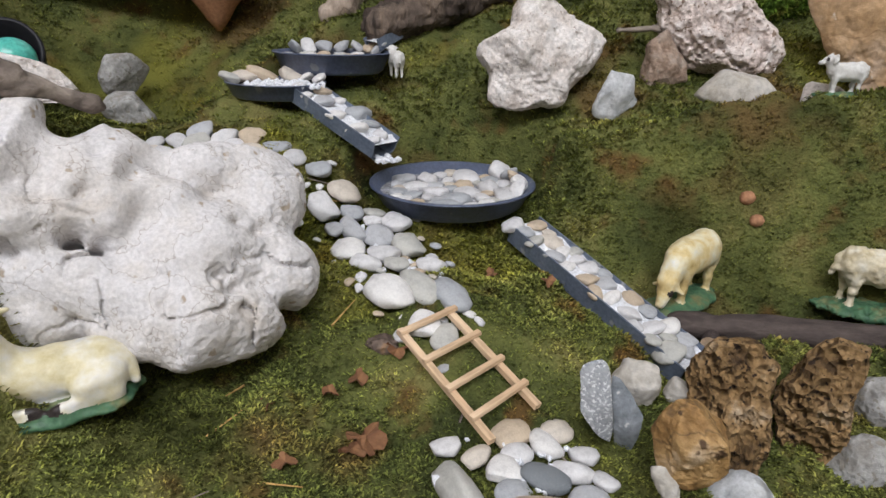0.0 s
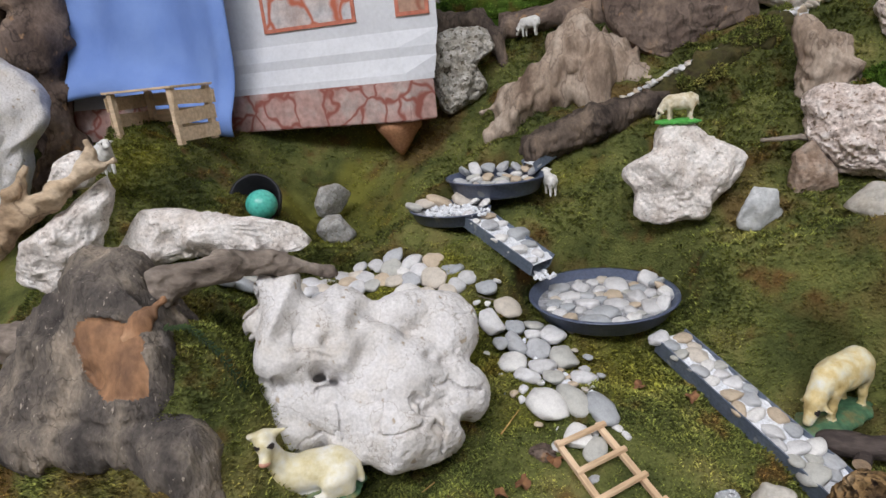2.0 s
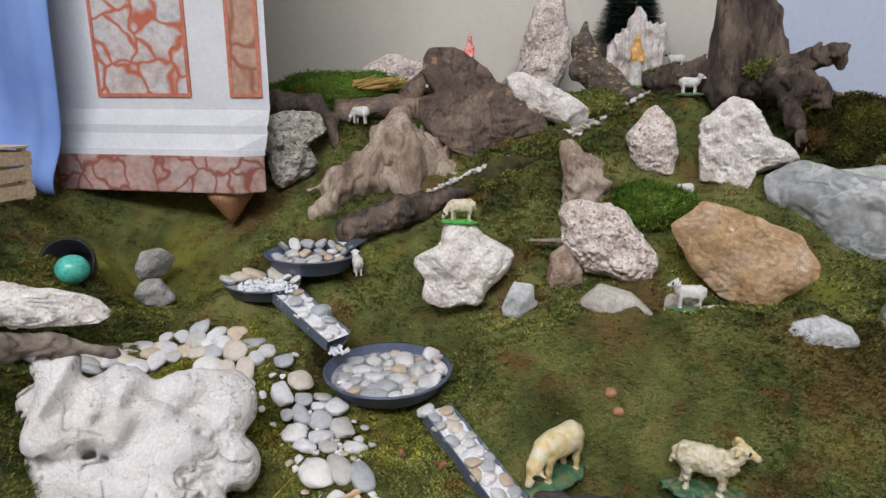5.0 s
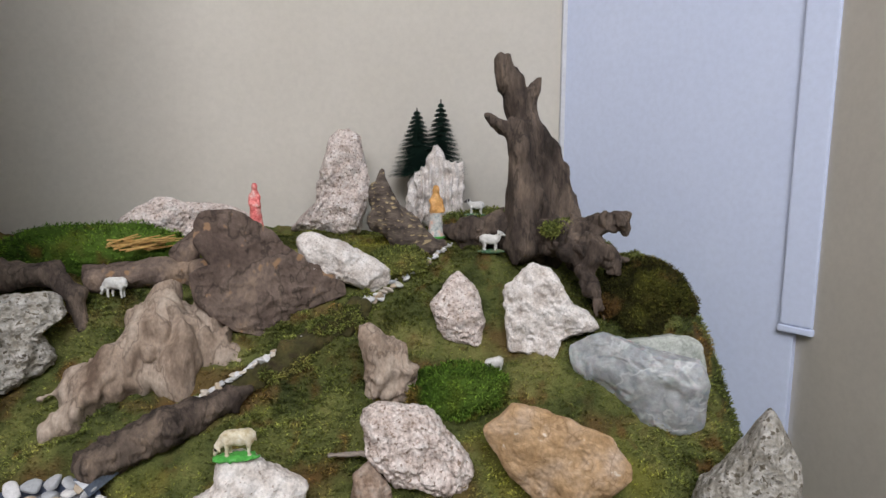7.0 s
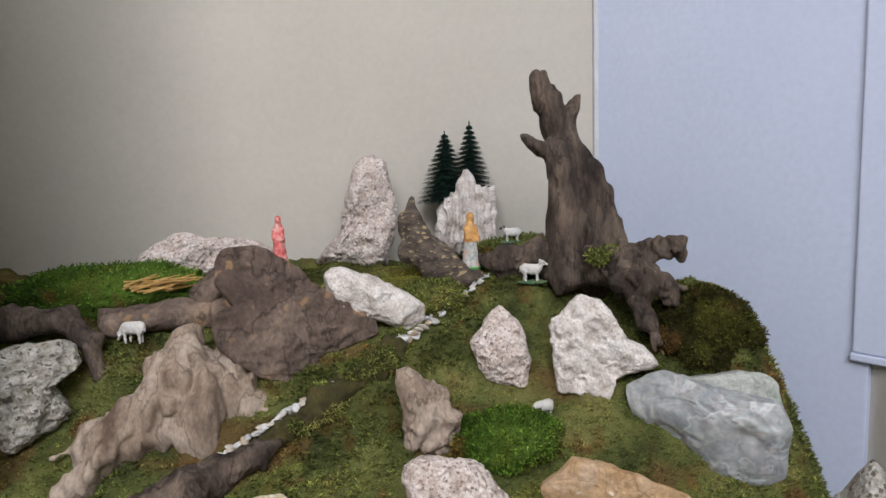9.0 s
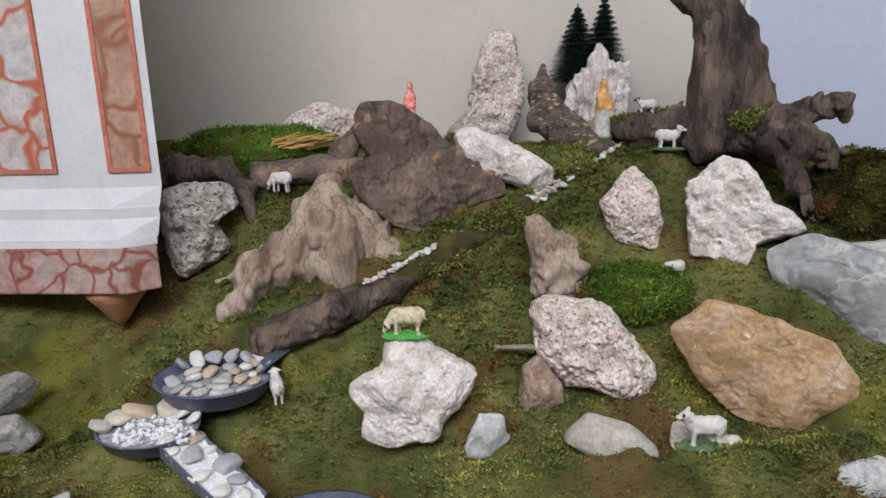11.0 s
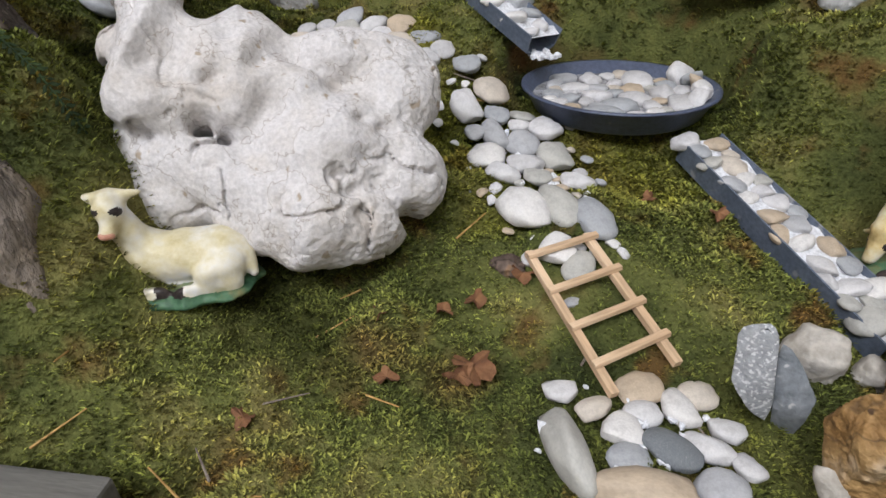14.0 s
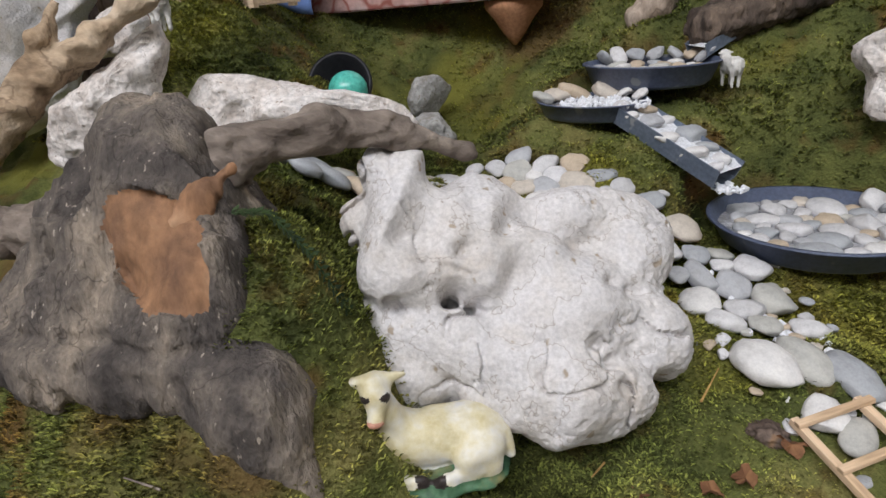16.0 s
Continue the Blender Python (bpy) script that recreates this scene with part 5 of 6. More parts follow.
PATH_STONES = [  # x, y, length, turn
    (-0.199, 0.951, 0.034, 31), (-0.16, 0.943, 0.042, 36), (-0.119, 0.919, 0.049, -3), (-0.073, 0.914, 0.040, 23), (-0.098, 0.882, 0.037, 21), (-0.14, 0.879, 0.062, -45),
    (-0.038, 0.887, 0.049, -27), (-0.091, 0.849, 0.057, -47), (-0.069, 0.881, 0.030, 20), (-0.058, 0.853, 0.042, 56), (-0.089, 0.812, 0.044, -32), (-0.016, 0.85, 0.053, -52),
    (-0.043, 0.817, 0.045, 27), (-0.061, 0.789, 0.041, -11), (-0.021, 0.796, 0.037, 23), (0.02, 0.813, 0.041, 11), (-0.023, 0.741, 0.070, -41), (0.014, 0.751, 0.062, -41), (0.051, 0.746, 0.062, -62),
    (-0.113, 0.844, 0.031, -14), (0.024, 0.695, 0.044, 20), (0.05, 0.681, 0.038, 79)]
for x, y, s, yaw in PATH_STONES:
    pebble(x, y, gz(x, y) + 0.014, s * 1.0, yaw=yaw, tilt=6, aspect=1.08 if s < 0.055 else 0.78, group="path pebbles")
scatter(((-0.82, 0.70, 0.09, 1.0), lambda x, y: x < -0.21 and near_path(x, y)), lambda x, y: gz(x, y) + 0.014, 170, (0.022, 0.055), 26000, 8, 0.58, group="path pebbles")
fill = []
for k in range(400):
    i = RNG.randint(len(PATH_STONES))
    x, y = PATH_STONES[i][0] + RNG.uniform(-0.04, 0.04), PATH_STONES[i][1] + RNG.uniform(-0.04, 0.04)
    s = RNG.uniform(0.012, 0.020)
    near = [math.hypot(x - a, y - b) - 0.40 * c for a, b, c, _ in PATH_STONES] + [math.hypot(x - a, y - b) - 0.5 * c for a, b, c in fill]
    if len(fill) < 34 and 0.35 * s < min(near) < 0.02:
        fill.append((x, y, s))
        pebble(x, y, gz(x, y) + 0.010, s, tilt=25, group="path pebbles", label="small white chip between path stones")
gravel("white_gravel", "white marble chips between the path stones", [(-0.07, 0.86, 0.05, None), (-0.04, 0.80, 0.04, None), (0.01, 0.77, 0.04, None)], 0.006, 16, 4, 0.010)
# paved patch at the ladder's foot
for x, y, s, yaw in ((0.065, 0.552, 0.033, 22), (0.092, 0.545, 0.030, 42), (0.124, 0.579, 0.040, 25), (0.17, 0.594, 0.033, 21), (0.13, 0.555, 0.030, 21), (0.157, 0.572, 0.042, -56), (0.116, 0.532, 0.036, 18),
                     (0.195, 0.568, 0.034, 11), (0.179, 0.542, 0.037, -5), (0.208, 0.535, 0.028, -38), (0.188, 0.508, 0.036, 20), (0.126, 0.507, 0.032, 18), (0.082, 0.499, 0.074, -56), (0.141, 0.482, 0.072, 11)):
    pebble(x, y, gz(x, y) + 0.010, s * 1.05, yaw=yaw, tilt=5, aspect=0.62 if s > 0.05 else 1.0, group="paving pebbles", label="flat river pebble laid at the ladder's foot")
dark = pebble(0.154, 0.527, gz(0.154, 0.527) + 0.011, 0.043, yaw=-15, tilt=5, variant=0, group="paving pebbles", label="dark green grey pebble laid among white ones")
dark.data = dark.data.copy()
dark.data.materials[0] = MAT_SLATE
gravel("white_gravel", "white marble chips between paving pebbles", [(0.11, 0.52, 0.06, None), (0.16, 0.54, 0.05, None)], 0.005, 26, 5, 0.010)
# thin line of pebbles down the slope
for k in range(46):
    t = k / 45
    x, y = 0.02 + 0.255 * t, 1.352 + 0.125 * t
    pebble(x + RNG.uniform(-0.006, 0.006), y + RNG.uniform(-0.006, 0.006), gz(x, y) + 0.032 + 0.012 * math.sin(3 * t), RNG.uniform(0.013, 0.027), tilt=40, group="rivulet pebbles", label="small pebble in a thin rivulet")
for k in range(34):
    t = k / 33
    x, y = 0.375 + 0.235 * t, 1.56 + 0.155 * t
    pebble(x + RNG.uniform(-0.012, 0.012) * (1.4 - t), y + RNG.uniform(-0.01, 0.01), gz(x, y) + 0.010, RNG.uniform(0.013, 0.026) * (1.3 - 0.6 * t), tilt=40, group="rivulet pebbles", label="small pebble in a thin rivulet")
pebble(0.375, 1.56, gz(0.375, 1.56) + 0.02, 0.045, yaw=10, tilt=10, group="rivulet pebbles", label="white pebble at the bend of the rivulet")

# ---------------------------------------------------------------- ladder
def ladder():
    root = thing("toy_ladder", "small pale pine ladder lying on the moss", "ladder")
    tl, tr, bl, br = Vector((0.000, 0.678, 0.984)), Vector((0.049, 0.711, 0.996)), Vector((0.106, 0.554, 0.945)), Vector((0.150, 0.600, 0.953))

    def bar(name, a, b, w, h_):
        m = Matrix.Translation((a + b) / 2) @ (b - a).to_track_quat("Z", "Y").to_matrix().to_4x4()
        bm = bmesh.new()
        box(bm, (-w / 2, -h_ / 2, -(b - a).length / 2), (w / 2, h_ / 2, (b - a).length / 2), bevel=0.0007)
        ob = part(name, bm, MAT_LADDER, root)
        ob.matrix_world = m
    bar("rail", tl, bl, 0.008, 0.007)
    bar("rail", tr, br, 0.008, 0.007)
    up = Vector((0.1, 0.1, 0.9)).normalized() * 0.006
    for t in (0.06, 0.34, 0.60, 0.84):
        a, b = tl.lerp(bl, t), tr.lerp(br, t)
        e = (b - a).normalized() * 0.006
        bar("rung", a - e + up, b + e + up, 0.007, 0.005)


ladder()

# ---------------------------------------------------------------- altar, cloth and corner
def prism(bm, foot, z0, z1, inset0=0.0, inset1=0.0):
    """Upright block on a footprint, drawn in by the insets on its front and right faces."""
    def ring(z, s):
        far = foot[2]
        return [bm.verts.new((far[0] + 0.27 * s, far[1] + 0.5 * s, z) if (x, y) == far else (x - (s if x > -1.2 else 0), y + (s if y < 2 else 0), z)) for x, y in foot]
    A, B = ring(z0, inset0), ring(z1, inset1)
    n = len(foot)
    for j in range(n):
        bm.faces.new((A[j], A[(j + 1) % n], B[(j + 1) % n], B[j]))
    bm.faces.new(A[::-1])
    bm.faces.new(B)


FOOT = [(-1.75, 1.33), (-0.432, 1.33), (-0.385, 1.377), (-0.72, 1.80), (-1.75, 1.80)]
altar = thing("altar", "white painted altar with red marbled panels and pink plinth", "altar")
bm = bmesh.new()
prism(bm, FOOT, 1.352, 1.446)
bmesh.ops.bevel(bm, geom=list(bm.edges), offset=0.003, segments=2, affect="EDGES")
part("plinth", bm, MAT_MARBLEBASE, altar, "pink marbled plinth")
for z0, z1, a, b in ((1.446, 1.462, 0.004, 0.006), (1.462, 1.500, 0.010, 0.026), (1.500, 1.522, 0.026, 0.026), (1.522, 1.560, 0.030, 0.046), (1.560, 3.2, 0.047, 0.047)):
    bm = bmesh.new()
    prism(bm, FOOT, z0, z1, a, b)
    part("moulding" if z1 < 2 else "shaft", bm, MAT_ALTAR, altar)


def panel(u0, u1, z0, z1, origin, along, mat, label):
    """Painted field with a red border, 3 mm proud of its face."""
    along = Vector(along).normalized()
    out = Vector((along.y, -along.x, 0))
    o = Vector(origin)
    m = Matrix((( along.x, out.x, 0, o.x), (along.y, out.y, 0, o.y), (0, 0, 1, 0), (0, 0, 0, 1)))
    bm = bmesh.new()
    box(bm, (u0, 0.0, z0), (u1, 0.003, z1), m)
    f = part("panel", bm, mat, altar, label)
    w = 0.009
    for lo, hi in (((u0 - w, 0, z0 - w), (u0, 0.005, z1 + w)), ((u1, 0, z0 - w), (u1 + w, 0.005, z1 + w)), ((u0, 0, z0 - w), (u1, 0.005, z0)), ((u0, 0, z1), (u1, 0.005, z1 + w))):
        bm = bmesh.new()
        box(bm, lo, hi, m)
        part("border", bm, MAT_REDFRAME, f)


panel(-0.345, -0.10, 1.60, 2.45, (-0.479, 1.377, 0), (1, 0, 0), MAT_MARBLE, "red veined marbled panel")
panel(0.022, 0.084, 1.60, 2.45, (-0.479, 1.377, 0), (0.107, 0.023, 0), MAT_MARBLEBROWN, "brown marbled corner panel")
corbel = thing("terracotta_corbel", "orange terracotta cone under the altar plinth", "corbel", (-0.50, 1.40, 1.262))
bm = bmesh.new()
rs_ = [(0.004, 0.0), (0.022, 0.022), (0.040, 0.050), (0.058, 0.072), (0.060, 0.088), (0.054, 0.088)]
R_ = [[bm.verts.new((r * math.cos(a * math.pi / 16), r * math.sin(a * math.pi / 16), z)) for a in range(32)] for r, z in rs_]
for A, B in zip(R_, R_[1:]):
    for j in range(32):
        bm.faces.new((A[j], A[(j + 1) % 32], B[(j + 1) % 32], B[j]))
bm.faces.new(R_[0][::-1])
bm.faces.new(R_[-1])
part("cone", bm, MAT_TERRA, corbel, smooth=True)


def cloth():
    nx, nz = 90, 70
    V = []
    for i in range(nz):
        v = i / (nz - 1)
        for j in range(nx):
            u = j / (nx - 1)
            x = -1.42 + u * 0.57 * (1 - 0.06 * (1 - v)) + 0.03 * (1 - v) * (u - 0.5)
            hem = 1.405 + 0.035 * math.sin(u * 5.0 + 0.6) + 0.05 * (1 - u) - 0.03 * max(0, u - 0.8) * 5
            z = hem + v * (2.35 - hem)
            y = 1.30 + 0.012 * math.sin(u * 13) * (0.4 + v) - 0.05 * math.exp(-((v - 0.02) / 0.08) ** 2) + 0.03 * (1 - v) * math.sin(u * 4) - 0.02 * math.exp(-((u - 0.95) / 0.06) ** 2) + 0.008 * float(vnoise(np.array([[u * 6, v * 5, 0]]))[0])
            V.append((x, y, z))
    F = [(i * nx + j, i * nx + j + 1, (i + 1) * nx + j + 1, (i + 1) * nx + j) for i in range(nz - 1) for j in range(nx - 1)]
    ob = new("blue_cloth", make_mesh("blue_cloth", V, F, MAT_CLOTH))
    s = ob.modifiers.new("thickness", "SOLIDIFY")
    s.thickness = 0.003
    tagged(ob, "plain light blue cloth hanging beside the altar", "cloth")


cloth()

box_ = thing("wall_duct", "bluish white boxed duct ending above the display", "duct", (1.09, 2.2, 0.0), (0, 0, -60), kind="structure")
bm = bmesh.new()
box(bm, (0.755, -0.034, 1.413), (0.832, -0.003, 5.4), bevel=0.005)
part("casing", bm, MAT_WALLBLUE, box_)
bm = bmesh.new()
box(bm, (0.752, -0.038, 1.394), (0.836, -0.003, 1.412), bevel=0.004)
part("end_trim", bm, MAT_WALLBLUE, box_)

# ---------------------------------------------------------------- crate, pot, board
crate = thing("small_crate", "small open pale wooden crate standing on moss", "crate", (-0.875, 1.02, gz(-0.875, 1.02) - 0.008), (0, 0, 0))
for x in (-0.085, 0.075):
    for y in (-0.055, 0.045):
        bm = bmesh.new()
        box(bm, (x, y, 0), (x + 0.012, y + 0.012, 0.112), bevel=0.0008)
        part("post", bm, MAT_CRATE, crate)
for z, dz in ((0.006, 0.3), (0.042, -1.2), (0.078, 1.4)):
    bm = bmesh.new()
    box(bm, (-0.087, -0.058, z), (-0.0855, 0.062, z + 0.028), Matrix.Rotation(radians(dz), 4, "X"))
    part("slat", bm, MAT_CRATE, crate)
    bm = bmesh.new()
    box(bm, (0.0875, -0.058, z), (0.089, 0.062, z + 0.028), Matrix.Rotation(radians(-2 * dz), 4, "X"))
    part("slat", bm, MAT_CRATE, crate)
    bm = bmesh.new()
    box(bm, (-0.09, 0.0575, z), (0.09, 0.059, z + 0.028))
    part("slat", bm, MAT_CRATE, crate)
bm = bmesh.new()
box(bm, (-0.092, -0.06, 0.1125), (0.092, 0.062, 0.117), bevel=0.0008)
part("top", bm, MAT_CRATE, crate)

pot = thing("black_pot", "tipped black plastic plant pot in the moss", "pot", (-0.698, 1.045, 1.235), (66, 0, 25))
bm = bmesh.new()
pr = [(0.0, -0.07), (0.040, -0.07), (0.052, 0.0), (0.056, 0.0), (0.056, 0.010), (0.050, 0.010), (0.038, -0.064), (0.0, -0.064)]
R_ = [[bm.verts.new((r * math.cos(a * math.pi / 18), r * math.sin(a * math.pi / 18), z)) for a in range(36)] for r, z in pr]
for A, B in zip(R_, R_[1:]):
    for j in range(36):
        bm.faces.new((A[j], A[(j + 1) % 36], B[(j + 1) % 36], B[j]))
bmesh.ops.remove_doubles(bm, verts=bm.verts, dist=1e-5)
part("shell", bm, MAT_BLACKPOT, pot, smooth=True)
d, F = sphere(4)
ball = new("teal_ball", make_mesh("teal_ball", d * np.array([0.033, 0.033, 0.032]), F, MAT_TEAL))
ball.matrix_world = pose(-0.665, 1.018, 1.230)
tagged(ball, "glossy teal ball lying in the black pot", "ball")
bm = bmesh.new()
box(bm, (-0.42, -0.05, -0.012), (0.42, 0.03, 0.012), bevel=0.003)
board = new("front_board", finish(bm, "front_board", MAT_BOARD))
board.matrix_world = pose(-0.58, 0.205, 0.965, 0, 0, 14)
tagged(board, "weathered grey board edging the display", "board")

# ---------------------------------------------------------------- figures of animals
def figure(name, label, prims, mats, cell, k, at, yaw, amp=0.0, scale=60, size=1.0, category="figurine", group="", roll=0):
    me = blob(name, prims, mats, cell, k, amp, scale)
    ob = new(name, me)
    ob.matrix_world = pose(*at, 0, roll, yaw) @ Matrix.Diagonal((size, size, size, 1))
    return tagged(ob, label, category, group)


def standing_sheep(head_down=False, horns=False, base=True, coat=0):
    """Sheep along +x, in units of its body length 1; 0 coat, 1 dark, 2 base, 3 face."""
    p = [("e", (0.0, 0, 0.62), (0.46, 0.22, 0.25), coat), ("e", (-0.26, 0, 0.64), (0.24, 0.21, 0.25), coat), ("e", (0.25, 0, 0.62), (0.22, 0.19, 0.23), coat)]
    for x, y in ((0.30, 0.10), (0.24, -0.11), (-0.34, 0.10), (-0.28, -0.11)):
        p.append(("c", (x, y, 0.5), (x + 0.02, y, 0.27), 0.085, 0.05, coat))
        p.append(("c", (x + 0.02, y, 0.27), (x + 0.01, y, 0.06), 0.045, 0.042, coat))
    if head_down:
        p += [("c", (0.36, 0, 0.64), (0.56, 0.02, 0.42), 0.15, 0.12, coat), ("c", (0.56, 0.02, 0.40), (0.68, 0.04, 0.17), 0.105, 0.062, 3), ("c", (0.54, 0.11, 0.36), (0.50, 0.20, 0.30), 0.04, 0.025, 3), ("c", (0.54, -0.08, 0.36), (0.50, -0.17, 0.30), 0.04, 0.025, 3)]
        eyes = [(0.63, 0.115, 0.31), (0.63, -0.055, 0.31)]
    else:
        p += [("c", (0.36, 0, 0.70), (0.52, 0, 0.90), 0.16, 0.12, coat), ("c", (0.52, 0, 0.92), (0.74, 0, 0.83), 0.11, 0.06, 3), ("c", (0.48, 0.10, 0.95), (0.43, 0.21, 0.93), 0.04, 0.025, 3), ("c", (0.48, -0.10, 0.95), (0.43, -0.21, 0.93), 0.04, 0.025, 3)]
        eyes = [(0.60, 0.085, 0.92), (0.60, -0.085, 0.92)]
        if horns:
            for s in (1, -1):
                p += [("c", (0.50, 0.07 * s, 1.0), (0.42, 0.15 * s, 1.02), 0.04, 0.036, 3), ("c", (0.42, 0.15 * s, 1.02), (0.40, 0.20 * s, 0.90), 0.036, 0.03, 3), ("c", (0.40, 0.20 * s, 0.90), (0.48, 0.22 * s, 0.84), 0.03, 0.015, 3)]
    p += [("e", e, (0.028, 0.02, 0.026), 1) for e in eyes]
    p.append(("c", (-0.48, 0, 0.72), (-0.53, 0, 0.48), 0.05, 0.035, coat))
    if base:
        p += [("e", (-0.02, 0, 0.0), (0.56, 0.30, 0.10), 2), ("e", (0.35, 0.02, 0.01), (0.38, 0.24, 0.08), 2)]
    return p


figure("grazing_sheep", "yellow cream painted sheep figure grazing on green base", standing_sheep(True), [MAT_YELLOWPAINT, MAT_DARKPAINT, MAT_GREENPAINT, MAT_YELLOWPAINT], 0.020, 0.05, (0.365, 0.868, 0.950), 226, 0.010, 9, 0.108, group="sheep figures")
figure("ram_figure", "cream painted ram figure with horns on green base", standing_sheep(False, True), [MAT_WOOLPAINT, MAT_DARKPAINT, MAT_GREENPAINT, MAT_YELLOWPAINT], 0.020, 0.04, (0.605, 0.868, 0.948), -14, 0.022, 14, 0.100, group="sheep figures")
lamb = [("e", (0.0, 0, 0.25), (0.50, 0.24, 0.21), 0), ("e", (-0.30, 0, 0.24), (0.25, 0.25, 0.22), 0), ("e", (0.27, 0, 0.29), (0.22, 0.19, 0.22), 0),
        ("c", (0.32, 0.02, 0.36), (0.40, 0.04, 0.70), 0.165, 0.10, 0), ("e", (0.41, 0.06, 0.79), (0.105, 0.12, 0.12), 3), ("c", (0.41, 0.10, 0.77), (0.42, 0.20, 0.63), 0.088, 0.056, 3),
        ("c", (0.50, 0.03, 0.83), (0.63, 0.03, 0.85), 0.042, 0.020, 3), ("c", (0.32, 0.03, 0.84), (0.19, 0.03, 0.86), 0.042, 0.020, 3),
        ("e", (0.462, 0.155, 0.775), (0.026, 0.022, 0.016), 1), ("e", (0.362, 0.155, 0.775), (0.026, 0.022, 0.016), 1), ("e", (0.425, 0.252, 0.615), (0.03, 0.016, 0.014), 4),
        ("c", (0.40, 0.12, 0.20), (0.50, 0.22, 0.13), 0.10, 0.075, 0), ("c", (0.50, 0.22, 0.12), (0.22, 0.30, 0.10), 0.065, 0.045, 0), ("e", (0.15, 0.31, 0.10), (0.05, 0.035, 0.045), 1),
        ("c", (-0.36, 0.17, 0.22), (-0.20, 0.25, 0.20), 0.15, 0.11, 0), ("c", (-0.40, 0.25, 0.11), (-0.06, 0.32, 0.10), 0.065, 0.045, 0), ("e", (0.0, 0.33, 0.09), (0.05, 0.035, 0.04), 1), ("c", (-0.52, 0.1, 0.26), (-0.55, 0.17, 0.12), 0.05, 0.035, 0),
        ("e", (0.0, 0.06, 0.0), (0.60, 0.36, 0.085), 2)]
figure("lying_lamb", "cream painted lamb figure lying on a green base", lamb, [MAT_CREAMPAINT, MAT_DARKPAINT, MAT_GREENPAINT, MAT_CREAMPAINT, MAT_PINKPAINT], 0.014, 0.06, (-0.272, 0.514, 0.992), 212, 0.008, 7, 0.108, group="sheep figures")
figure("small_sheep", "small white sheep figure with dark face by the saucer", standing_sheep(False, False, False), [MAT_WHITEPAINT, MAT_DARKPAINT, MAT_GREENPAINT, MAT_WHITEPAINT], 0.03, 0.06, (-0.085, 1.185, gz(-0.085, 1.185) + 0.008), 115, 0.02, 10, 0.052, group="sheep figures")
figure("rock_sheep", "small cream sheep figure on a bright green base", standing_sheep(True), [MAT_WOOLPAINT, MAT_DARKPAINT, MAT_BRIGHTGREEN, MAT_WOOLPAINT], 0.03, 0.06, (0.155, 1.150, 1.338), 180, 0.02, 10, 0.056, group="sheep figures")
figure("white_sheep", "white grazing sheep figure on the mossy ledge", standing_sheep(True, False, False), [MAT_WHITEPAINT, MAT_DARKPAINT, MAT_GREENPAINT, MAT_WHITEPAINT], 0.03, 0.06, (-0.195, 1.60, 1.520), 160, 0.02, 10, 0.056, group="sheep figures")
figure("black_faced_sheep", "white sheep figure with a black face", standing_sheep(), [MAT_WHITEPAINT, MAT_DARKPAINT, MAT_GREENPAINT, MAT_DARKPAINT], 0.03, 0.06, (0.692, 1.82, 1.680), 170, 0.02, 10, 0.044, group="sheep figures")
figure("white_ram", "white ram figure looking round on a small base", standing_sheep(False, True), [MAT_WHITEPAINT, MAT_DARKPAINT, MAT_GREENPAINT, MAT_WHITEPAINT], 0.03, 0.06, (0.69, 1.625, gz(0.69, 1.625) + 0.006), -10, 0.02, 10, 0.050, group="sheep figures")
figure("hidden_lamb", "small cream lamb figure half hidden by the rocks", standing_sheep(True, False, False), [MAT_WHITEPAINT, MAT_DARKPAINT, MAT_BRIGHTGREEN, MAT_WHITEPAINT], 0.03, 0.06, (0.655, 1.415, gz(0.655, 1.415) - 0.016), 200, 0.02, 10, 0.046, group="sheep figures")
figure("goat_figure", "small white goat figure at the terrace edge", standing_sheep(False, True), [MAT_WHITEPAINT, MAT_DARKPAINT, MAT_GREENPAINT, MAT_WHITEPAINT], 0.03, 0.06, (0.60, 1.055, gz(0.60, 1.055) + 0.004), 180, 0.02, 10, 0.055, group="sheep figures")
figure("sitting_lamb", "small white lamb figure perched on a white rock", standing_sheep(False, False, False), [MAT_WHITEPAINT, MAT_DARKPAINT, MAT_GREENPAINT, MAT_WHITEPAINT], 0.03, 0.06, (-0.80, 0.79, 1.345), -30, 0.02, 10, 0.062, group="sheep figures")


def robed(name, label, mats, at, height, yaw, k=0.08):
    p = [("c", (0, 0, 0.05), (0, 0, 0.50), 0.16, 0.105, 0), ("c", (0, 0, 0.50), (0, 0, 0.76), 0.11, 0.085, 1), ("c", (0.09, -0.02, 0.70), (0.12, -0.09, 0.50), 0.045, 0.035, 1), ("c", (-0.09, -0.02, 0.70), (-0.08, -0.10, 0.54), 0.045, 0.035, 1),
         ("e", (0, -0.01, 0.90), (0.070, 0.075, 0.095), 1), ("e", (0, 0, 0.0), (0.18, 0.15, 0.04), 2)]
    return figure(name, label, p, mats, 0.026, 0.05, at, yaw, 0.008, 16, height, "statuette")


robed("robed_statuette", "grey robed statuette with orange shawl on green base", [MAT_ROBE, MAT_SHAWL, MAT_BRIGHTGREEN], (0.568, 1.75, 1.628), 0.142, 10)
robed("red_statuette", "red cloaked statuette behind the bark slab", [MAT_REDPAINT, MAT_REDPAINT, MAT_WHITEPAINT], (0.09, 1.80, 1.655), 0.122, -15)

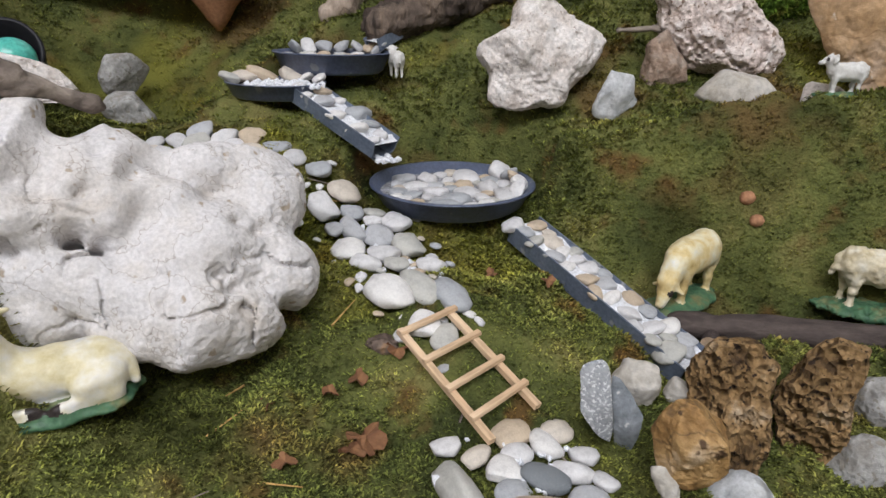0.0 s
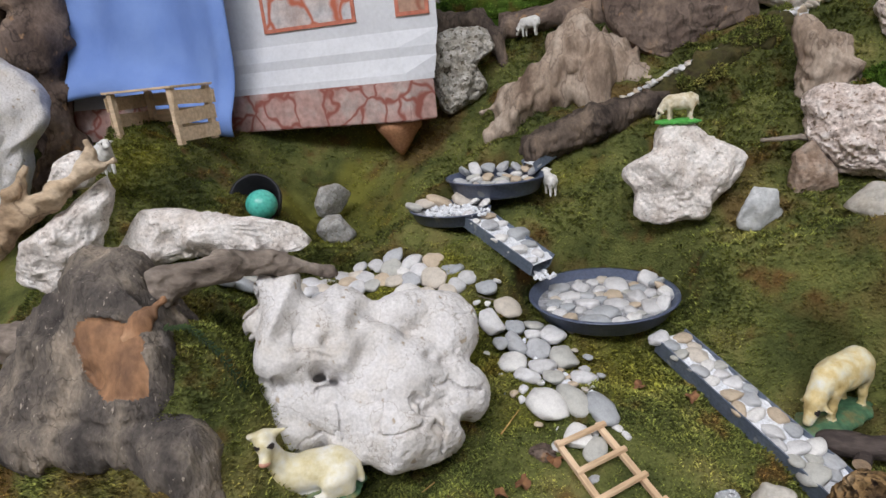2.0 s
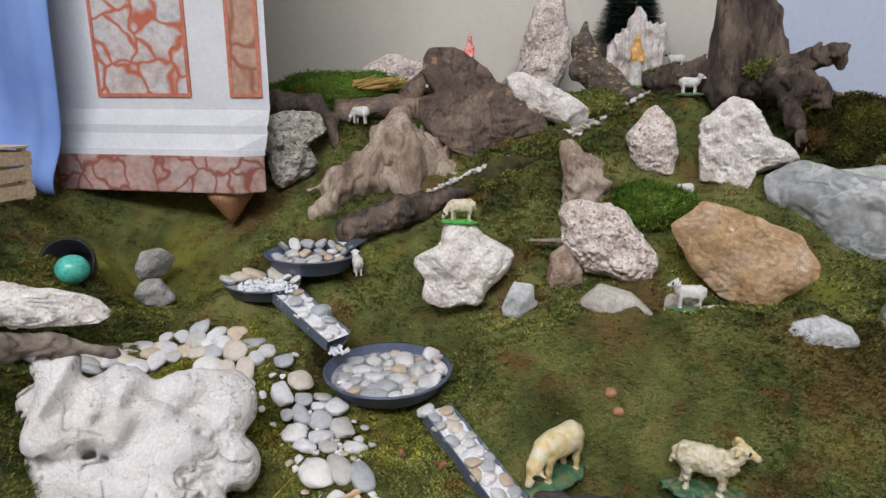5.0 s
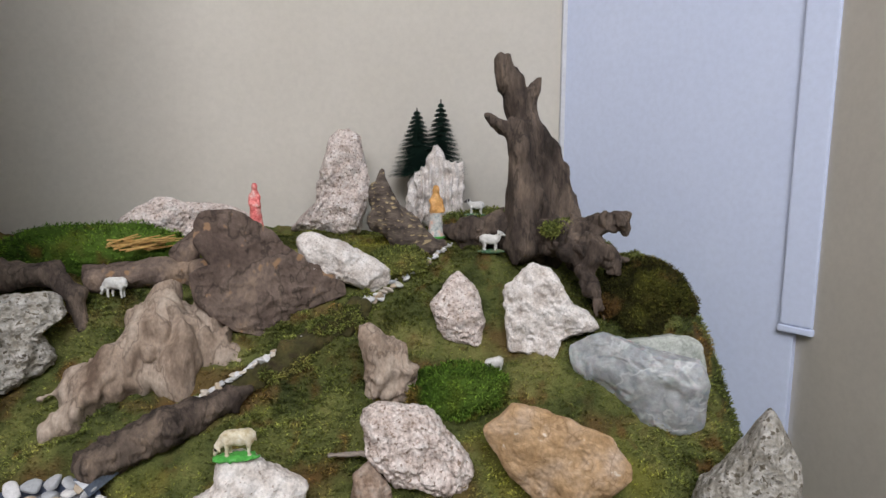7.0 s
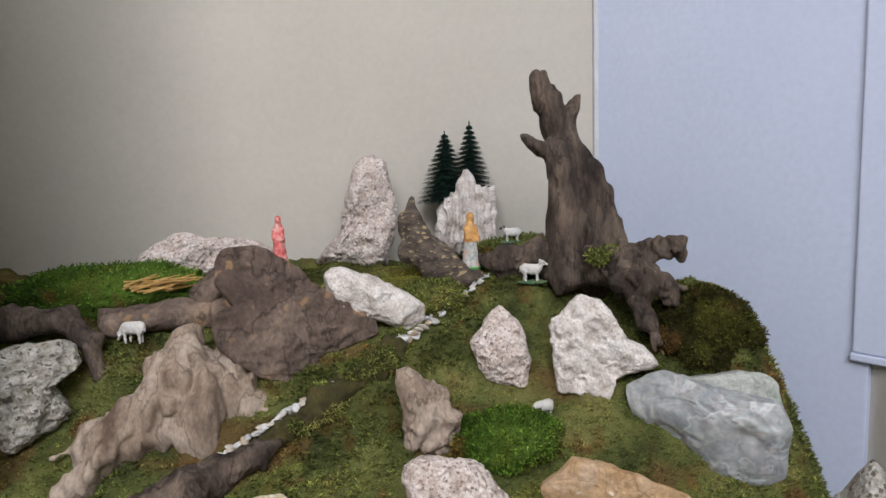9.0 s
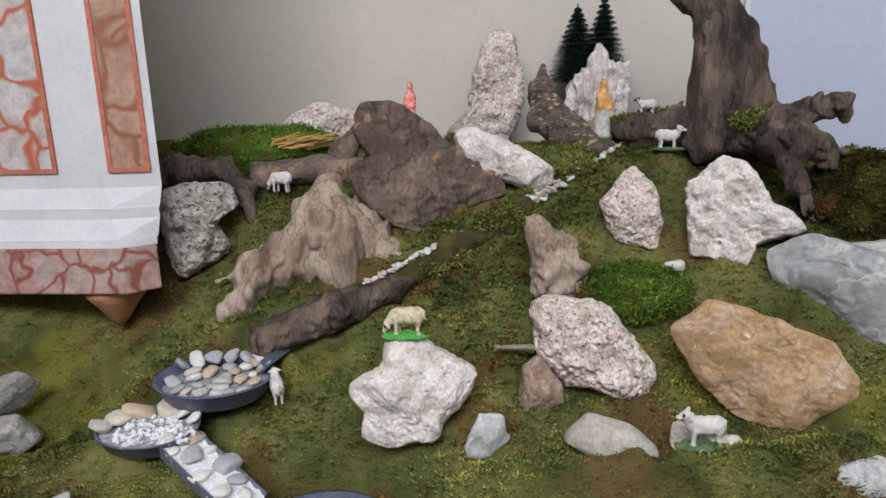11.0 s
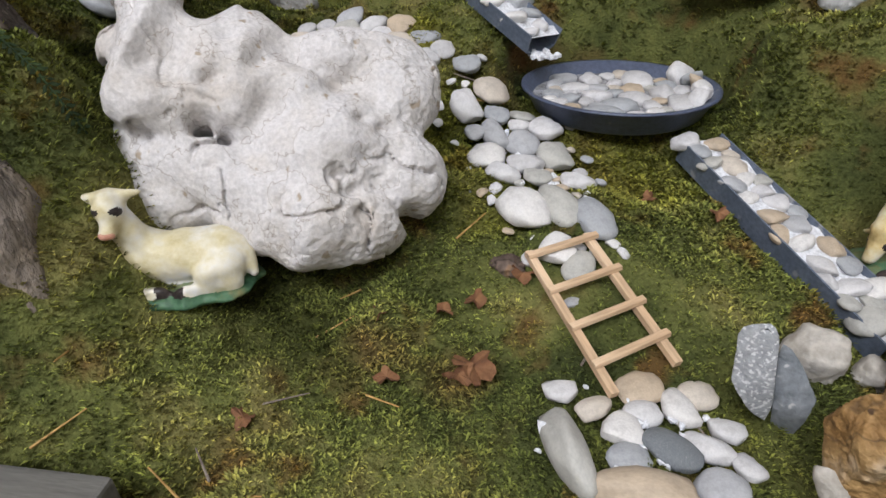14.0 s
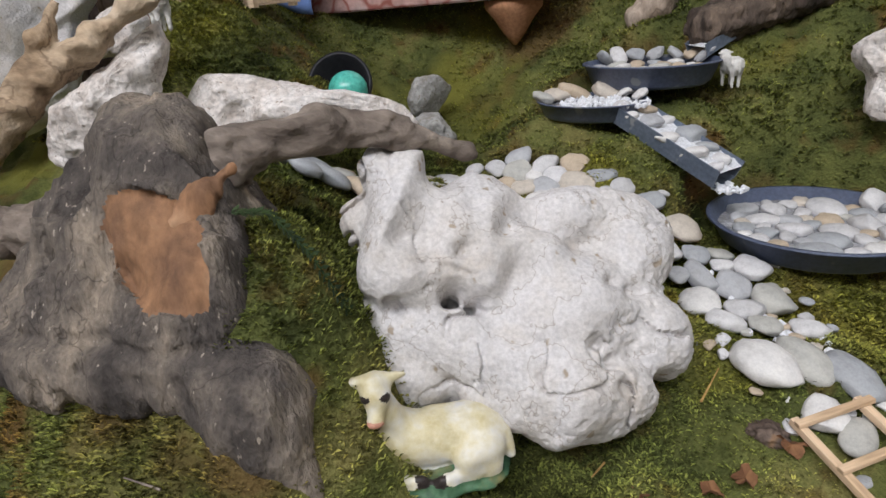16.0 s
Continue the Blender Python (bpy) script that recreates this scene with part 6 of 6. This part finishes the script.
# ---------------------------------------------------------------- bottle-brush firs
def fir(at, height, spread, seed):
    rs = np.random.RandomState(seed)
    root = thing("toy_fir", "small dark green bottle-brush fir tree", "tree", at, (0, 0, seed * 40), "toy firs")
    bm = bmesh.new()
    bmesh.ops.create_cone(bm, cap_ends=True, segments=8, radius1=height * 0.022, radius2=height * 0.008, depth=height)
    bmesh.ops.translate(bm, vec=(0, 0, height / 2), verts=bm.verts)
    part("trunk", bm, MAT_DARKLOG, root)
    V = []
    tiers = 15
    for k in range(tiers):
        t = k / tiers
        r0 = spread * (1 - t) ** 0.85 + 0.003
        z0 = height * (0.12 + 0.86 * t)
        for j in range(360):
            a = rs.uniform(0, 6.283)
            ln = r0 * rs.uniform(0.75, 1.05)
            dz = rs.uniform(-0.004, 0.005)
            c, s = math.cos(a), math.sin(a)
            w = 0.0010
            V += [(-s * w, c * w, z0 + dz + 0.004), (s * w, -c * w, z0 + dz + 0.004), (c * ln + s * w, s * ln - c * w, z0 + dz - 0.18 * ln), (c * ln - s * w, s * ln + c * w, z0 + dz - 0.18 * ln)]
    F = np.arange(len(V)).reshape(-1, 4)
    ob = new("needles", make_mesh("needles", V, F, MAT_FIR, False))
    ob.parent = root


fir((0.553, 2.10, 1.775), 0.226, 0.096, 1)
fir((0.633, 2.12, 1.775), 0.255, 0.084, 2)

# ---------------------------------------------------------------- log shelter
def log_mesh(name, a, b, r, parent, mat=None):
    a, b = Vector(a), Vector(b)
    L = (b - a).length
    bm = bmesh.new()
    bmesh.ops.create_cone(bm, cap_ends=True, segments=14, radius1=r, radius2=r * 0.95, depth=L)
    for f in bm.faces:
        f.material_index = 1 if len(f.verts) > 4 else 0
    bmesh.ops.transform(bm, matrix=Matrix.Translation((a + b) / 2) @ (b - a).to_track_quat("Z", "Y").to_matrix().to_4x4(), verts=bm.verts)
    return part(name, bm, [mat or MAT_DARKLOG, MAT_CUT], parent, smooth=False)


shelter = thing("log_shelter", "small shelter of dark cut logs with a plank roof", "shelter")
zs = gz(1.03, 0.96)
for i, z in enumerate((0.014, 0.040)):
    log_mesh("log", (1.0, 0.975, zs + z), (1.17, 1.06, zs + z), 0.0135, shelter)
    log_mesh("log", (1.055, 0.93, zs + z), (1.23, 1.01, zs + z), 0.0135, shelter)
bm = bmesh.new()
box(bm, (-0.085, -0.045, -0.005), (0.085, 0.05, 0.005), Matrix.Translation((1.11, 1.0, zs + 0.066)) @ Matrix.Rotation(radians(22), 4, "Z") @ Matrix.Rotation(radians(-4), 4, "Y"), 0.002)
part("roof", bm, MAT_DARKLOG, shelter, "flat dark bark-covered roof plank")
shelter.location = (-0.03, 0.035, 0.004)
peg = thing("cut_peg", "short cut round peg of pale wood", "peg")
log_mesh("peg", (0.372, 0.775, 0.935), (0.382, 0.80, 0.940), 0.0105, peg)

# ---------------------------------------------------------------- small natural things
def hump(name, label, at, r, mat, n=9000, seed=5):
    """Cushion of moss with upright shoots."""
    d, F = sphere(5)
    q = d * np.array(r) * (1 + 0.13 * fbm(d * 2.2, 3, seed)[:, None] + 0.05 * fbm(d * 9, 3, seed + 1)[:, None])
    root = thing(name, label, "moss cushion", at)
    ob = new("cushion", make_mesh("cushion", q, F, mat))
    ob.parent = root
    rs = np.random.RandomState(seed)
    pick = rs.randint(0, len(q), n)
    b = q[pick] + rs.randn(n, 3) * 0.002
    nrm = d[pick] / np.array(r)
    nrm = nrm / np.linalg.norm(nrm, axis=1)[:, None] + 0.7 * rs.randn(n, 3)
    nrm /= np.linalg.norm(nrm, axis=1)[:, None]
    ln = rs.uniform(0.006, 0.012, n)[:, None]
    side = np.cross(nrm, rs.randn(n, 3))
    side = side / np.linalg.norm(side, axis=1)[:, None] * ln * 0.16
    V = np.stack([b - side * 0.4, b + nrm * ln * 0.5 + side, b + nrm * ln, b + nrm * ln * 0.5 - side], 1).reshape(-1, 3)
    s = new("fuzz", make_mesh("fuzz", V, np.arange(len(V)).reshape(-1, 4), mat, False))
    s.parent = root
    return root


def moss_coat(ob, share, count, mat, seed):
    """Moss shoots over the upper side of a log."""
    n = len(ob.data.vertices)
    P, Nn = np.zeros(n * 3, np.float32), np.zeros(n * 3, np.float32)
    ob.data.vertices.foreach_get("co", P)
    ob.data.vertices.foreach_get("normal", Nn)
    P, Nn = P.reshape(-1, 3), Nn.reshape(-1, 3)
    rs = np.random.RandomState(seed)
    ok = np.flatnonzero((Nn[:, 2] > -0.5) & (fbm(P * 18, 3, seed) > 0.9 - 2 * share))
    pick = ok[rs.randint(0, len(ok), count)]
    b = P[pick] + rs.randn(count, 3) * 0.0015
    out = Nn[pick] + 0.7 * rs.randn(count, 3)
    out /= np.linalg.norm(out, axis=1)[:, None]
    ln = rs.uniform(0.005, 0.011, count)[:, None]
    side = np.cross(out, rs.randn(count, 3))
    side = side / np.linalg.norm(side, axis=1)[:, None] * ln * 0.16
    V = np.stack([b - side * 0.4, b + out * ln * 0.5 + side, b + out * ln, b + out * ln * 0.5 - side], 1).reshape(-1, 3)
    coat = new("moss_coat", make_mesh("moss_coat", V, np.arange(len(V)).reshape(-1, 4), mat, False))
    coat.parent = ob
    tagged(coat, "green and brown moss coat")


moss_coat(mossy_log, 0.55, 9000, MAT_SHOOT, 71)
hump("moss_cushion", "bright green moss cushion on the upper ledge", (-0.31, 1.78, 1.60), (0.23, 0.09, 0.072), MAT_MOSSBRIGHT, 9000, 5)
hump("moss_cushion", "bright green moss cushion between the rocks", (0.565, 1.365, 1.345), (0.105, 0.07, 0.055), MAT_MOSSBRIGHT, 9000, 6)
hump("moss_block", "thick brown green block of moss at the corner", (1.020, 1.46, 1.500), (0.110, 0.09, 0.095), MAT_MOSSDARK, 14000, 7)
hump("moss_cushion", "moss cushion among the tree roots", (0.87, 1.56, 1.665), (0.06, 0.04, 0.02), MAT_SHOOT, 3500, 8)
hump("moss_cushion", "moss cushion below the white rocks", (0.46, 1.66, 1.575), (0.07, 0.05, 0.04), MAT_SHOOT, 3500, 9)
hump("moss_cushion", "moss cushion round the small peak", (0.72, 1.86, 1.64), (0.13, 0.09, 0.05), MAT_SHOOT, 6000, 10)

straw = thing("straw_bundle", "small bundle of golden straw on a log", "straw")
rs = np.random.RandomState(12)
for k in range(34):
    a = Vector((-0.16 + rs.uniform(-0.05, 0.05), 1.69 + rs.uniform(-0.02, 0.02), 1.628 + rs.uniform(-0.006, 0.02)))
    dv = Vector((1, rs.uniform(-0.3, 0.3), rs.uniform(-0.05, 0.35))).normalized() * rs.uniform(0.03, 0.055)
    bm = bmesh.new()
    bmesh.ops.create_cone(bm, cap_ends=True, segments=5, radius1=0.0022, radius2=0.0014, depth=dv.length * 2)
    bmesh.ops.transform(bm, matrix=Matrix.Translation(a) @ dv.to_track_quat("Z", "Y").to_matrix().to_4x4(), verts=bm.verts)
    part("stalk", bm, MAT_STRAW, straw)
for x, y, s in ((0.456, 0.955, 0.011), (0.470, 0.942, 0.010)):
    d, F = sphere(3)
    ob = new("seed_pod", make_mesh("seed_pod", d * np.array([s, s * 0.8, s * 0.9]) * (1 + 0.1 * fbm(d * 2, 2, 3)[:, None]), F, MAT_TERRA))
    ob.matrix_world = pose(x, y, gz(x, y) + 0.012)
    tagged(ob, "small brown round seed pod on the mossy bank", "seed pod", "seed pods")


def leaf(x, y, size, yaw, seed):
    rs = np.random.RandomState(seed)
    n = 22
    rim = []
    for j in range(n):
        a = 2 * math.pi * j / n
        r = size * (0.55 + 0.45 * abs(math.cos(2.5 * a))) * rs.uniform(0.85, 1.1)
        rim.append((r * math.cos(a), 0.8 * r * math.sin(a), size * 0.35 * math.sin(2 * a + seed) + rs.uniform(-0.1, 0.1) * size))
    V = [(0, 0, 0.0)] + rim + [(0, 0, -0.0008)] + [(a, b, c - 0.0008) for a, b, c in rim]
    F = [(0, 1 + j, 1 + (j + 1) % n) for j in range(n)] + [(n + 1, n + 2 + (j + 1) % n, n + 2 + j) for j in range(n)]
    ob = new("dry_leaf", make_mesh("dry_leaf", V, F, MAT_LEAF, False))
    ob.matrix_world = pose(x, y, gz(x, y) + 0.014, rs.uniform(-15, 15), rs.uniform(-15, 15), yaw)
    tagged(ob, "curled dry brown leaf lying on the moss", "leaf", "dry leaves")


for k, (x, y, s) in enumerate(((-0.012, 0.548, 0.022), (-0.02, 0.535, 0.016), (-0.035, 0.62, 0.014), (-0.06, 0.60, 0.012), (-0.075, 0.51, 0.012), (0.10, 0.83, 0.012), (-0.115, 0.575, 0.012), (-0.16, 0.43, 0.012), (0.0, 0.66, 0.015), (0.17, 0.80, 0.012))):
    leaf(x, y, s, 47 * k, k)

bm = bmesh.new()
box(bm, (-0.035, -0.045, -0.0015), (0.035, 0.045, 0.0015), bevel=0.0006)
sheet = new("plastic_sheet", finish(bm, "plastic_sheet", MAT_GUTTER))
sheet.matrix_world = pose(0.345, 0.672, 0.918, 38, 8, -35)
tagged(sheet, "blue grey plastic sheet below the gutter outlet", "sheet")
for x, y, s in ((-0.018, 0.672, 0.017), (0.255, 0.505, 0.012)):
    d, F = sphere(4)
    ob = new("bark_lump", make_mesh("bark_lump", d * np.array([s, s * 0.8, s * 0.6]) * (1 + 0.25 * fbm(d * 2.5, 3, 4)[:, None]), F, MAT_BARKSLAB))
    ob.matrix_world = pose(x, y, gz(x, y) + 0.006)
    tagged(ob, "dark brown crumbly lump of bark on the moss", "bark", "bark lumps")
rs = np.random.RandomState(31)
for k in range(26):
    x, y = rs.uniform(-0.30, 0.25), rs.uniform(0.40, 0.95)
    if k > 14:
        x, y = rs.uniform(-0.45, -0.12), rs.uniform(0.36, 0.48)
    a_ = rs.uniform(0, 6.28)
    ln = rs.uniform(0.012, 0.032)
    z = gz(x, y) + 0.010
    bm = bmesh.new()
    bmesh.ops.create_cone(bm, cap_ends=True, segments=5, radius1=0.0012, radius2=0.0006, depth=ln * 2)
    me = finish(bm, "dry_stalk", MAT_STRAW if k % 3 else MAT_BRANCH)
    ob = new("dry_stalk", me)
    ob.matrix_world = pose(x, y, z, 84 + rs.uniform(-14, 6), 0, math.degrees(a_))
    tagged(ob, "thin dry plant stalk lying in the moss", "stalk", "dry stalks")


def fern(points, length, seed):
    """Creeping fern sprig: a thin stem with paired leaflets along it."""
    root = thing("fern_sprig", "dark green creeping fern sprig lying on moss", "fern")
    rs = np.random.RandomState(seed)
    pts = [Vector((x, y, gz(x, y) + 0.020)) for x, y in points]
    for a, b in zip(pts, pts[1:]):
        bm = bmesh.new()
        bmesh.ops.create_cone(bm, cap_ends=True, segments=6, radius1=0.0011, radius2=0.0009, depth=(b - a).length)
        bmesh.ops.transform(bm, matrix=Matrix.Translation((a + b) / 2) @ (b - a).to_track_quat("Z", "Y").to_matrix().to_4x4(), verts=bm.verts)
        part("stem", bm, MAT_FERN, root)
        ahead = (b - a).normalized()
        across = ahead.cross(Vector((0, 0, 1))).normalized()
        for k in range(9):
            o = a.lerp(b, k / 9)
            for sgn in (1, -1):
                d = (across * sgn + ahead * 0.5 + Vector((0, 0, rs.uniform(0.0, 0.35)))).normalized() * length * rs.uniform(0.8, 1.1)
                w = ahead * length * 0.18
                bm = bmesh.new()
                lo = [bm.verts.new(o + q) for q in (-w * 0.4, d * 0.5 - w, d, d * 0.5 + w)]
                hi = [bm.verts.new(v.co + Vector((0, 0, 0.0006))) for v in lo]
                bm.faces.new(lo[::-1])
                bm.faces.new(hi)
                for j in range(4):
                    bm.faces.new((lo[j], lo[(j + 1) % 4], hi[(j + 1) % 4], hi[j]))
                part("leaflet", bm, MAT_FERN, root)


fern([(-0.405, 0.475), (-0.385, 0.492), (-0.360, 0.502), (-0.335, 0.508)], 0.011, 81)
wood("pale_twig", "short pale forked twig lying in moss", [(-0.36, 0.33, gz(-0.36, 0.33) + 0.012, 0.0022), (-0.345, 0.345, gz(-0.345, 0.345) + 0.016, 0.0026), (-0.325, 0.335, gz(-0.325, 0.335) + 0.012, 0.0016)], MAT_BRANCH, 0.0011, 0.0004, 80, 0.002, category="twig")
